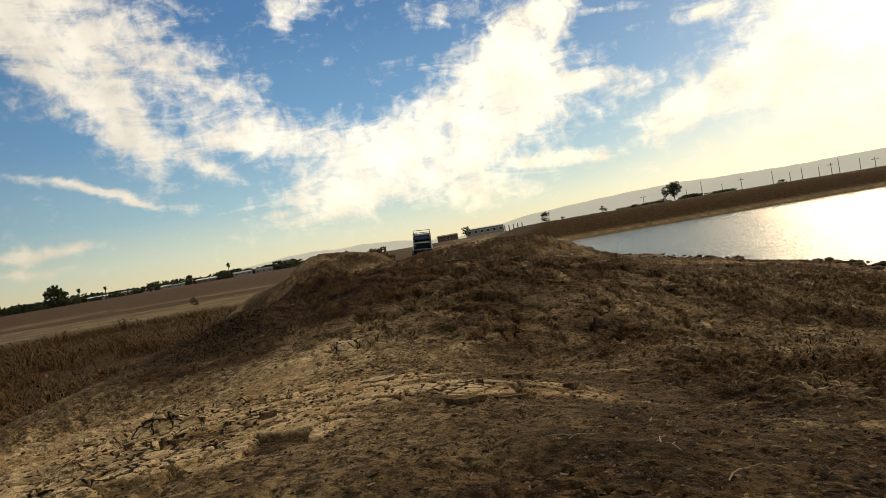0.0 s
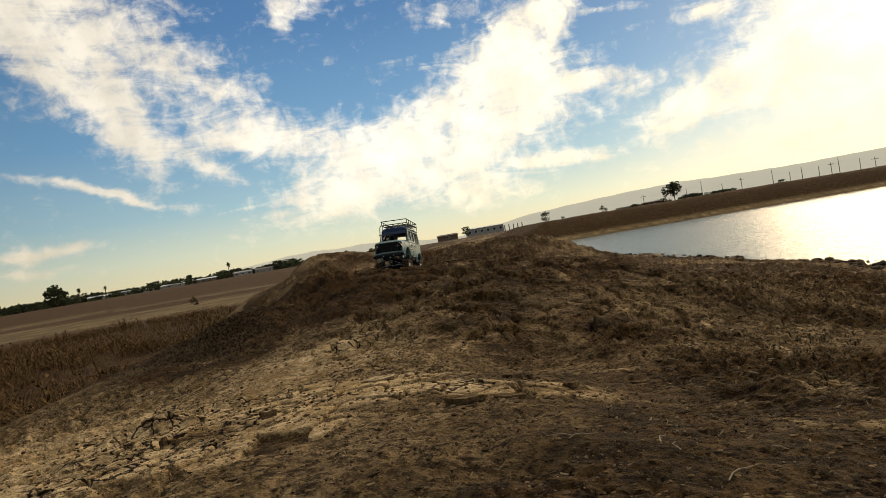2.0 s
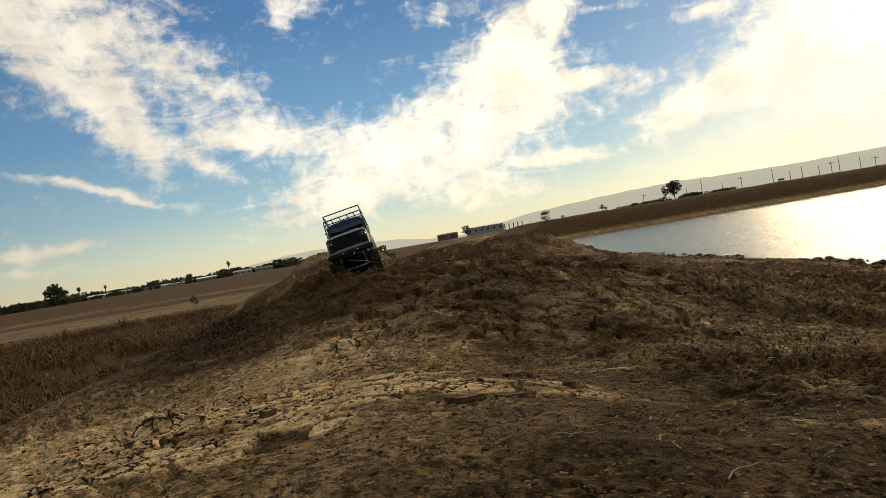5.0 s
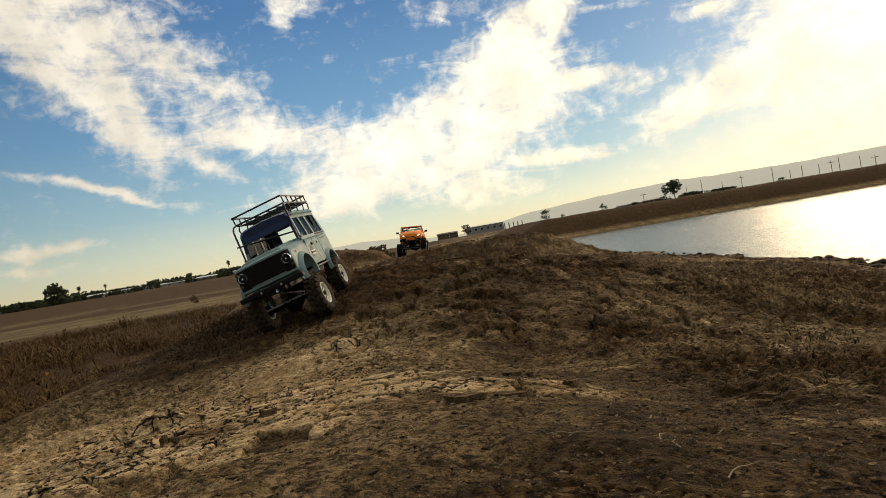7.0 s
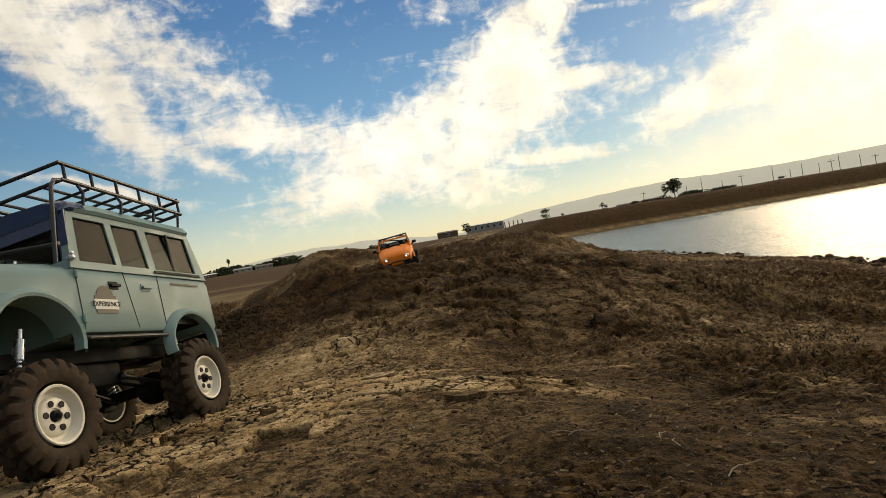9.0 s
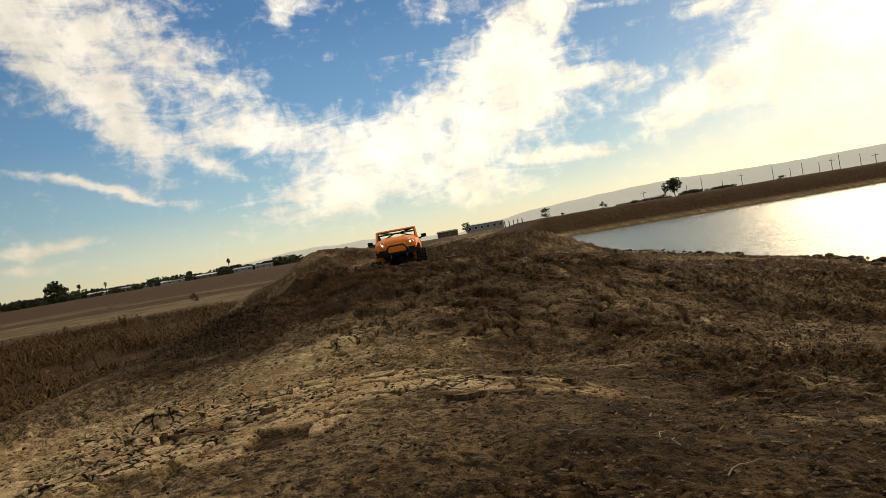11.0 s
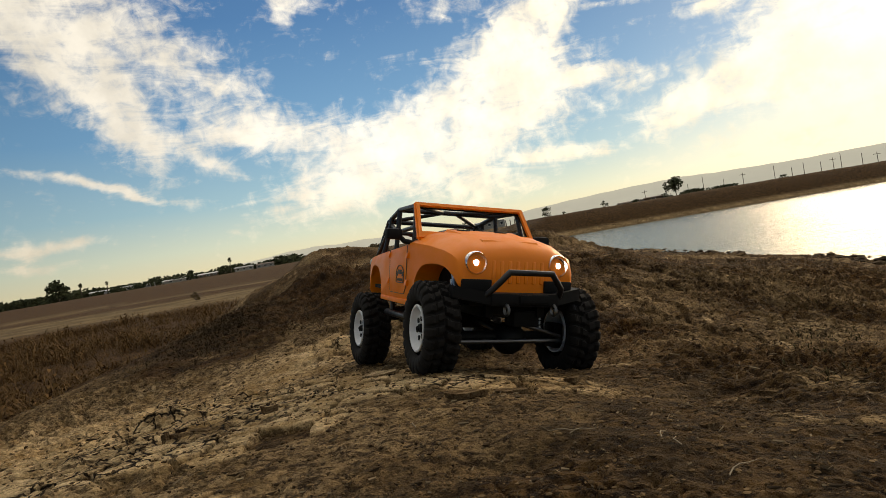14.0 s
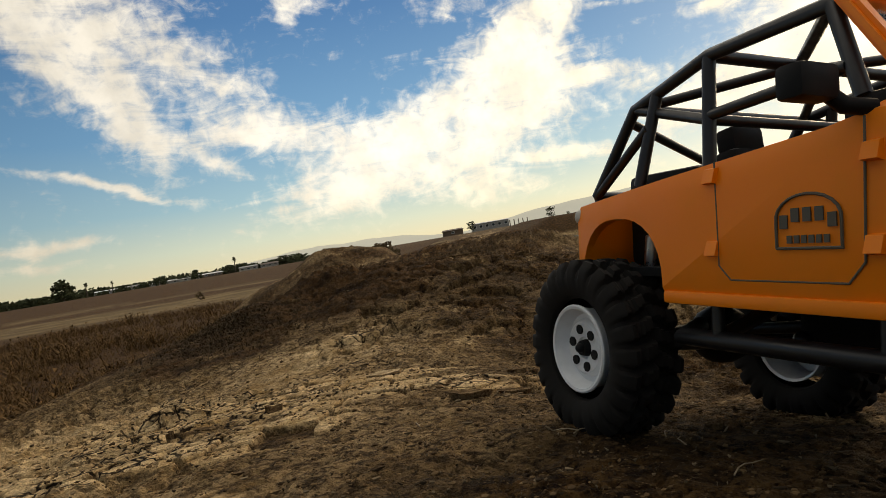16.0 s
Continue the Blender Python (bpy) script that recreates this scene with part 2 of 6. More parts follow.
def ground_z(x, y):
    """The height of the bare ground."""
    x, y = np.asarray(x, float), np.asarray(y, float)
    left = soft(-x - 0.1, 0.15)
    edge = curve_at(EDGE, y)
    over = soft(edge - x, 0.15)
    right = soft(x - 0.02, 0.1)
    z = curve_at(CREST, y) / (1 + (soft(x - 0.2, 0.1) / 0.9) ** 2) - 0.065 * left - 0.18 * right - 0.58 * over
    low = -1.05
    z = low + soft(z - low, 0.15)
    for mx, my, h, rx, ry in MOUNDS:
        z = z + h * np.exp(-((x - mx) / rx) ** 2 - ((y - my) / ry) ** 2)
    heap = curve_at(RIDGE, x) - 0.30 * np.abs(y - 7.1) ** 1.6
    z = z + soft(heap - z, 0.03)
    # the pond's far bank
    far = (y - 24.3 - 0.06 * (x - 15)) 
    bank = np.clip(far / 3.2, 0, 1)
    bank = bank * bank * (3 - 2 * bank)
    side = np.clip((x - 1.5) / 3.0, 0, 1)
    top = 0.33 - 0.004 * np.clip(x, 0, 60)
    drop = np.clip((far - 14) / 40, 0, 1)
    z = np.where(y > 12, z + (top - z) * bank * side * (1 - drop), z)
    rise = np.clip((np.hypot(x, y) - 60) / 80, 0, 1)
    return z + np.where(z < 0.1, (0.25 - z) * rise * rise * (3 - 2 * rise), 0)


def fbm(x, y, scale, octaves, seed):
    """Value noise on a lattice, in octaves."""
    rng = np.random.RandomState(seed)
    table = rng.rand(256, 256)
    out, amp = np.zeros_like(x), 1.0
    for _ in range(octaves):
        u, v = x * scale, y * scale
        i, j = np.floor(u).astype(int), np.floor(v).astype(int)
        fu, fv = u - i, v - j
        fu, fv = fu * fu * (3 - 2 * fu), fv * fv * (3 - 2 * fv)
        a, b = table[i % 256, j % 256], table[(i + 1) % 256, j % 256]
        c, d = table[i % 256, (j + 1) % 256], table[(i + 1) % 256, (j + 1) % 256]
        out += amp * ((a * (1 - fu) + b * fu) * (1 - fv) + (c * (1 - fu) + d * fu) * fv - 0.5)
        scale, amp = scale * 2.03, amp * 0.5
        x, y = x + 7.3, y - 3.1
    return out


def ground_base(x, y):
    """The ground with its lumps."""
    r = np.hypot(x, y)
    return ground_z(x, y) + 0.035 * fbm(x, y, 1.7, 3, 1) * np.clip((r - 0.9) / 2, 0.1, 1) * (1 + 1.2 * np.clip(r - 6, 0, 1)) * np.clip(1.4 - r / 30, 0.0, 1)


PLATES = (  # x, y, reach, reach: where the crust has dried into plates
    (-0.235, 0.60, 0.11, 0.06), (-0.385, 0.595, 0.12, 0.06), (-0.13, 0.90, 0.09, 0.10), (-0.20, 0.75, 0.09, 0.06), (-0.09, 0.74, 0.10, 0.06), (0.05, 0.69, 0.10, 0.05),
    (0.12, 0.70, 0.06, 0.05), (-0.17, 0.60, 0.07, 0.05), (-0.42, 0.80, 0.12, 0.06), (-0.30, 0.95, 0.10, 0.08))


def cells(x, y, size, seed):
    """Distances to the nearest and second nearest of jittered points, and a number for the nearest."""
    rng = np.random.RandomState(seed)
    jx, jy, tone = rng.rand(128, 128), rng.rand(128, 128), rng.rand(128, 128)
    u, v = x / size, y / size
    i, j = np.floor(u).astype(int), np.floor(v).astype(int)
    one, two, who = np.full(x.shape, 9.0), np.full(x.shape, 9.0), np.zeros(x.shape)
    for di in (-1, 0, 1):
        for dj in (-1, 0, 1):
            a, b = i + di, j + dj
            d = np.hypot(a + jx[a % 128, b % 128] - u, b + jy[a % 128, b % 128] - v)
            nearer = d < one
            two = np.where(nearer, one, np.minimum(two, d))
            who = np.where(nearer, tone[a % 128, b % 128], who)
            one = np.where(nearer, d, one)
    return one, two, who


def plate_mask(x, y, r):
    """Where the dried plates lie, with torn edges."""
    out, crack, tone = np.zeros_like(x), np.zeros_like(x), np.zeros_like(x)
    close = r < 7
    xs, ys = x[close], y[close]
    mask = np.zeros_like(xs)
    for px, py, rx, ry in PLATES:
        mask = np.maximum(mask, np.exp(-((xs - px) / rx) ** 2 - ((ys - py) / ry) ** 2))
    out[close] = np.clip((mask + 0.7 * fbm(xs, ys, 12.0, 3, 6) - 0.2) / 0.2, 0, 1)
    wx, wy = xs + 0.010 * fbm(xs, ys, 25.0, 2, 7), ys + 0.010 * fbm(xs, ys, 25.0, 2, 8)
    one, two, who = cells(wx, wy, 0.052, 9)
    crack[close], tone[close] = np.clip((0.15 - (two - one)) / 0.09, 0, 1), who
    return out, crack, tone


def ground_full(x, y):
    """The ground with lumps, clods and cracked plates."""
    r = np.hypot(x, y)
    fade = np.clip(1.4 - r / 12, 0.0, 1)
    lump = 0.13 - np.minimum(0.13, np.abs(fbm(x, y, 6.0, 3, 4)))
    crumb = np.abs(fbm(x, y, 26.0, 4, 3))
    clods = 0.013 * fbm(x, y, 9.0, 4, 2) - 0.10 * lump * lump + 0.016 * crumb + 0.0085 * fbm(x, y, 62.0, 3, 5) - 0.006 * np.maximum(0, 0.12 - np.abs(fbm(x, y, 45.0, 3, 16))) / 0.12
    rough = np.clip(0.55 + 1.6 * fbm(x, y, 2.3, 3, 15) + 0.6 * np.clip(x + 0.1, 0, 1), 0.25, 1.5)
    clods = clods * rough
    # the mound's top has broken into blocks
    near = (r > 1.3) & (r < 7.5)
    xb, yb = x[near], y[near]
    one, two, who = cells(xb + 0.10 * fbm(xb, yb, 6.0, 4, 17), yb + 0.10 * fbm(xb, yb, 6.0, 4, 18), 0.075, 19)
    on = np.clip(1.8 * fbm(xb, yb, 1.6, 3, 20) + 0.75 - 1.2 * np.clip(1.9 - yb, 0, 1) - 0.5 * np.clip(-0.6 - xb, 0, 1), 0, 1)
    blocks = np.zeros_like(x)
    blocks[near] = on * (0.022 * (who - 0.5) - 0.016 * np.clip((0.14 - (two - one)) / 0.14, 0, 1))
    clods = clods + blocks * 0.8
    mask, groove, who = plate_mask(x, y, r)
    z = ground_base(x, y) + clods * (1 - 0.75 * mask) * fade * np.clip(1.0 + r / 5, 0, 1.6)
    return z + mask * (0.002 + 0.003 * (who - 0.5) - 0.008 * groove)


def build_ground():
    az = np.radians(np.concatenate([np.arange(-180, -44, 3.0), np.arange(-44, 44, 0.11), np.arange(44, 180, 3.0)]))
    rad = [0.04]
    while rad[-1] < 4300:
        r = rad[-1]
        rad.append(r * (1.03 if r < 0.22 else 1.0045 if r < 0.5 else 1.0034 if r < 1.1 else 1.0045 if r < 3.2 else 1.0085 if r < 8 else 1.016 if r < 20 else 1.008 if r < 36 else 1.03 if r < 60 else 1.12))
    rad = np.array(rad)
    a, r = np.meshgrid(az, rad)
    x, y = r * np.sin(a), r * np.cos(a)
    z = ground_full(x, y)
    co = np.stack([x, y, z], -1).reshape(-1, 3)
    k, m = len(rad), len(az)
    i, j = np.meshgrid(np.arange(k - 1), np.arange(m), indexing="ij")
    jn = (j + 1) % m
    quads = np.stack([i * m + j, i * m + jn, (i + 1) * m + jn, (i + 1) * m + j], -1).reshape(-1, 4)
    me = bpy.data.meshes.new("ground")
    me.vertices.add(len(co))
    me.vertices.foreach_set("co", co.ravel())
    me.loops.add(quads.size)
    me.loops.foreach_set("vertex_index", quads.ravel())
    me.polygons.add(len(quads))
    me.polygons.foreach_set("loop_start", np.arange(0, quads.size, 4))
    me.update(calc_edges=True)
    me.polygons.foreach_set("use_smooth", np.ones(len(quads), bool))
    # zones of the soil: pale crust, straw field, dark earth with weeds and painted shade
    n1, n2 = fbm(x, y, 4.0, 4, 11), fbm(x, y, 0.9, 4, 12)
    step = lambda v, lo, hi: np.clip((v - lo) / (hi - lo), 0, 1)
    blob = lambda cx, cy, rx, ry: np.exp(-((x - cx) / rx) ** 2 - ((y - cy) / ry) ** 2)
    crust = step(0.10 - x + 0.3 * n1 + 0.25 * n2, 0.0, 0.45) * step(1.75 - y + 0.7 * n2, 0, 0.7)
    crust = np.maximum(crust, 0.32 * step(-x, 0.35, 0.6) * step(n1, -0.3, 0.3) * step(y, 5.0, 5.8) * step(8.5 - y, 0, 1))
    crust = np.maximum(crust, np.clip(0.55 * blob(0.30, 1.3, 0.55, 0.32) + 0.55 * blob(0.28, 0.74, 0.24, 0.07) + 0.4 * blob(0.9, 1.6, 0.5, 0.5), 0, 0.6) * step(n1 + 0.4 * n2, -0.3, 0.3))
    crust = np.clip(np.maximum(crust, 0.40 * step(n1 + n2, 0.1, 0.5) * step(r, 0.7, 1.0)), 0, 1)
    mask, groove, who = plate_mask(x, y, r)
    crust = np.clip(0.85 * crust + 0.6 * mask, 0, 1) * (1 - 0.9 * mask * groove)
    # left flank and hollow: scrub plus the slope's shade, both put into the colour
    weedy_shade = 1.1 * step(y - 1.58 - 1.6 * np.clip(x + 0.5, 0, 2) + 0.3 * n1, -0.05, 0.2) * step(0.02 - x + 0.3 * n1, -0.05, 0.2) * step(3.7 - y, 0, 0.6) + step(-z, 0.25, 0.6) * step(-x, 0, 0.2)
    weedy_shade = weedy_shade + 1.1 * blob(-0.30, 1.95, 0.26, 0.38) + 0.9 * blob(-0.62, 2.3, 0.3, 0.5)
    weedy_shade = np.clip(step(weedy_shade + 0.5 * n1, 0.35, 0.75), 0, 1) * (x < 0.2)
    d = y + 0.08 * x + 2.0 * n2
    field = step(d, 25, 29) * (1 - step(d, 40, 43)) + 0.8 * step(d, 52, 53) * (1 - step(d, 57, 59)) + 0.12 * step(d, 95, 110)
    field = np.where((x < 2) & (y > 0), field, 0.25 * step(y, 60, 90))
    weedy_shade = np.where(d > 24, 1.0 * step(d, 40, 43) * (1 - step(d, 52, 53) * (1 - step(d, 57, 59))) * (x < 1.5), weedy_shade)
    crust = np.where((d > 24) & (x < 1.5), 0.0, crust)
    bank = (x > 1.0) & (y > 20) & (y < 60)
    weedy_shade = np.where(bank, np.clip(0.75 + 0.8 * n1, 0, 1) * (z > -0.35), weedy_shade)
    shore = np.clip(1 - np.abs(z + 0.50) / 0.12, 0, 1) * (x > 1.0)
    crust = np.where(bank, 0.0, crust)
    crust = np.maximum(crust, 0.8 * shore * (y > 15))
    col = np.stack([crust, field, weedy_shade, np.ones_like(x)], -1).astype(np.float32)
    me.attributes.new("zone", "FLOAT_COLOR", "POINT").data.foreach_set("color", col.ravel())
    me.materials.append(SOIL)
    return tagged(new("ground", me), "dry cracked brown soil of a levee crest with clods", "ground", kind="structure")


GROUND = build_ground()


def mesh_object(name, verts, faces, mat, smooth=False):
    me = bpy.data.meshes.new(name)
    me.from_pydata([tuple(v) for v in verts], [], faces)
    me.update()
    me.materials.append(mat)
    if smooth:
        me.polygons.foreach_set("use_smooth", [True] * len(me.polygons))
    return new(name, me)


tagged(mesh_object("water", [(1.5, 2, WATER_Z), (90, 2, WATER_Z), (90, 45, WATER_Z), (1.5, 34, WATER_Z)], [(0, 1, 2, 3)], WATER),
       "rippled pale pond water reflecting the bright sky", "water", kind="structure")

# ---- mesh helpers ----
def part(name, bm, mat, parent, label="", smooth=40):
    """Links a bmesh as one mesh object under a thing or a part."""
    me = bpy.data.meshes.new(name)
    bmesh.ops.recalc_face_normals(bm, faces=bm.faces)
    bm.to_mesh(me)
    bm.free()
    me.materials.append(mat)
    if smooth:
        me.polygons.foreach_set("use_smooth", [True] * len(me.polygons))
        me.set_sharp_from_angle(angle=radians(smooth))
    ob = new(name, me)
    ob.parent = parent
    return tagged(ob, label) if label else ob


def box(bm, x0, x1, y0, y1, z0, z1, m=None, bevel=0.0):
    at = Matrix.Translation(((x0 + x1) / 2, (y0 + y1) / 2, (z0 + z1) / 2)) @ Matrix.Diagonal((x1 - x0, y1 - y0, z1 - z0, 1))
    r = bmesh.ops.create_cube(bm, size=1, matrix=(m @ at) if m else at)
    if bevel:
        edges = {e for v in r["verts"] for e in v.link_edges}
        bmesh.ops.bevel(bm, geom=list(edges), offset=bevel, segments=2, affect="EDGES", profile=0.6)
    return bm


def rod(bm, a, b, r, r2=None, seg=10):
    a, b = Vector(a), Vector(b)
    d = b - a
    m = Matrix.Translation((a + b) / 2) @ d.to_track_quat("Z", "Y").to_matrix().to_4x4()
    bmesh.ops.create_cone(bm, cap_ends=True, segments=seg, radius1=r, radius2=r if r2 is None else r2, depth=d.length, matrix=m)
    return bm


def ball(bm, c, r, squash=(1, 1, 1), seg=10):
    bmesh.ops.create_uvsphere(bm, u_segments=seg, v_segments=max(6, seg // 2 + 1), radius=r, matrix=Matrix.Translation(c) @ Matrix.Diagonal((*squash, 1)))
    return bm


def tube(bm, pts, r, seg=10):
    """A bent tube through the points, mitred at the bends."""
    pts = [Vector(p) for p in pts]
    ways = [(b - a).normalized() for a, b in zip(pts, pts[1:])]
    loop = (pts[0] - pts[-1]).length < 1e-6
    side = ways[0].orthogonal().normalized()
    rings = []
    for i, p in enumerate(pts):
        d = ways[max(0, i - 1)]
        e = ways[min(i, len(ways) - 1)]
        if loop and i in (0, len(pts) - 1):
            d, e = (ways[0], ways[0]) if i == 0 else (ways[-1], ways[-1])
        side = (side - d * side.dot(d)).normalized()
        other = d.cross(side)
        cut = (d + e).normalized()
        steep = cut.dot(d)
        ring = []
        for k in range(seg):
            v = (side * math.cos(2 * math.pi * k / seg) + other * math.sin(2 * math.pi * k / seg)) * r
            ring.append(bm.verts.new(p + (v - d * (v.dot(cut) / steep) if steep > 0.5 else v)))
        rings.append(ring)
        side = d.rotation_difference(e) @ side
    for p, q in zip(rings, rings[1:]):
        for k in range(seg):
            bm.faces.new((p[k], p[(k + 1) % seg], q[(k + 1) % seg], q[k]))
    bm.faces.new(rings[0][::-1])
    bm.faces.new(rings[-1])
    return bm


def lathe(bm, profile, seg=32, m=Matrix()):
    """Turns (radius, along y) round the y axis."""
    rings = []
    for r, y in profile:
        rings.append([bm.verts.new(m @ Vector((r * math.cos(2 * math.pi * k / seg), y, r * math.sin(2 * math.pi * k / seg)))) for k in range(seg)])
    for a, b in zip(rings, rings[1:]):
        for k in range(seg):
            bm.faces.new((a[k], a[(k + 1) % seg], b[(k + 1) % seg], b[k]))
    return bm


def hexa(bm, low, high):
    """A solid between two four-cornered rings."""
    a, b = [bm.verts.new(p) for p in low], [bm.verts.new(p) for p in high]
    bm.faces.new(a[::-1])
    bm.faces.new(b)
    for i in range(4):
        j = (i + 1) % 4
        bm.faces.new((a[i], a[j], b[j], b[i]))
    return bm


def prism(bm, outline, y0, y1):
    """An (x, z) outline, drawn out along y."""
    a, b = [bm.verts.new((x, y0, z)) for x, z in outline], [bm.verts.new((x, y1, z)) for x, z in outline]
    bm.faces.new(a)
    bm.faces.new(b[::-1])
    for i in range(len(a)):
        j = (i + 1) % len(a)
        bm.faces.new((a[i], b[i], b[j], a[j]))
    return bm


def loft(bm, sections):
    """A closed solid through half sections (x, ((y, z), ...)) from the bottom middle to the top middle, mirrored in y."""
    rings = []
    for x, half in sections:
        full = list(half) + [(-y, z) for y, z in reversed(half[1:-1])]
        rings.append([bm.verts.new((x, y, z)) for y, z in full])
    for a, b in zip(rings, rings[1:]):
        for i in range(len(a)):
            j = (i + 1) % len(a)
            bm.faces.new((a[i], a[j], b[j], b[i]))
    bm.faces.new(rings[0][::-1])
    bm.faces.new(rings[-1])
    return bm


def carve(ob, cutters, smooth=35):
    """Cuts the solids of the bmeshes out of ob's mesh, for good."""
    made = []
    for bm in cutters:
        me = bpy.data.meshes.new("cutter")
        bmesh.ops.recalc_face_normals(bm, faces=bm.faces)
        bm.to_mesh(me)
        bm.free()
        c = new("cutter", me)
        c.parent = ob.parent
        made.append(c)
        mod = ob.modifiers.new("cut", "BOOLEAN")
        mod.operation, mod.solver, mod.object = "DIFFERENCE", "EXACT", c
    bpy.context.view_layer.update()
    me = bpy.data.meshes.new_from_object(ob.evaluated_get(bpy.context.evaluated_depsgraph_get()))
    ob.modifiers.clear()
    ob.data = me
    me.polygons.foreach_set("use_smooth", [True] * len(me.polygons))
    me.set_sharp_from_angle(angle=radians(smooth))
    for c in made:
        bpy.data.objects.remove(c)
    return ob


def arch(x, z, r, y0=-0.2, y1=0.2, flat=1.0, drop=0.2, square=1.0):
    """The solid of a wheel arch: a round top with straight sides below."""
    pts = [(x + r * math.copysign(abs(math.cos(a)) ** square, math.cos(a)), z + flat * r * math.sin(a) ** square) for a in np.linspace(1e-6, math.pi - 1e-6, 17)]
    return prism(bmesh.new(), [(x + r, z - drop)] + pts + [(x - r, z - drop)], y0, y1)


# ---- materials of the trucks ----
def paint_material(name, color, dusty, rough=0.4):
    m, n, p = material(name, rough)
    at = n.add("ShaderNodeTexCoord").outputs["Object"]
    v = n.noise(at, 22.0, 6.0, 0.65).outputs[0]
    f = n.noise(at, 260.0, 4.0, 0.7).outputs[0]
    c = n.mix(n.span(v, 0.45, 0.75, 0.0, 0.35), color, dusty)
    c = n.mix(n.span(f, 0.55, 0.8, 0.0, 0.3), c, dusty)
    link(n, p, "Base Color", c)
    link(n, p, "Roughness", n.span(v, 0.3, 0.7, rough - 0.08, rough + 0.2))
    link(n, p, "Coat Weight", 0.06)
    link(n, p, "Specular IOR Level", 0.35)
    bump(n, p, f, 0.05, 0.001)
    return m


def glass_material(name, tint):
    m = bpy.data.materials.new(name)
    m.use_nodes = True
    n = Nodes(m.node_tree)
    clear = n.add("ShaderNodeBsdfTransparent", {0: (*tint, 1)})
    shine = n.add("ShaderNodeBsdfGlossy", {"Color": (1, 1, 1, 1), "Roughness": 0.05})
    mix = n.add("ShaderNodeMixShader", {0: n.add("ShaderNodeFresnel", {"IOR": 1.09}).outputs[0], 1: clear.outputs[0], 2: shine.outputs[0]})
    n.add("ShaderNodeOutputMaterial", {0: mix.outputs[0]})
    return m


def lamp_material(name, color, power):
    m, n, p = material(name, 0.3)
    link(n, p, "Base Color", color)
    link(n, p, "Emission Color", (*color, 1))
    link(n, p, "Emission Strength", power)
    return m


ORANGE = paint_material("orange_body", (0.95, 0.235, 0.003), (0.82, 0.25, 0.014), 0.42)
PALE = paint_material("pale_green_body", (0.17, 0.26, 0.25), (0.19, 0.22, 0.19), 0.5)
DEEP = paint_material("dark_blue_front", (0.012, 0.028, 0.085), (0.03, 0.035, 0.05), 0.3)
BLACK = plain("black_plastic", (0.008, 0.008, 0.008), 0.6, grain=0.3, gloss=0.18)
STEEL_BLACK = plain("black_tube", (0.012, 0.012, 0.013), 0.4, 0.0, 0.25, 120)
RUBBER = plain("tyre_rubber", (0.015, 0.013, 0.011), 0.85, grain=0.45, scale=90, gloss=0.2)
MUDDY = plain("dusty_tyre_rubber", (0.060, 0.042, 0.027), 0.92, grain=0.45, scale=120, gloss=0.15)
WHITE_RIM = plain("white_rim", (0.78, 0.79, 0.80), 0.45, grain=0.12, scale=80)
CREAM_RIM = plain("cream_rim", (0.72, 0.68, 0.56), 0.45, grain=0.12, scale=80)
CHROME = plain("chrome", (0.75, 0.75, 0.75), 0.15, 1.0, 0.05)
ALUMINIUM = plain("bright_metal", (0.55, 0.55, 0.56), 0.3, 1.0, 0.1)
DULL_STEEL = plain("dull_steel", (0.22, 0.22, 0.22), 0.45, 1.0, 0.2)
GREY = plain("grey_decal", (0.10, 0.085, 0.06), 0.6)
SILVER = plain("pale_decal", (0.6, 0.6, 0.55), 0.5)
AMBER = plain("amber_lens", (0.9, 0.16, 0.02), 0.3)
REDLAMP = plain("red_lens", (0.55, 0.02, 0.015), 0.3)
DIMAMBER = plain("dim_amber_lens", (0.12, 0.045, 0.02), 0.3)
CLEAR = glass_material("clear_glass", (0.96, 0.97, 0.96))
# see-through side panes: the cabin's darkness is put into their tint
CABIN_GLASS = glass_material("dark_cabin_glass", (0.19, 0.20, 0.19))
LIT = lamp_material("lit_headlamp", (1.0, 0.96, 0.88), 4.0)


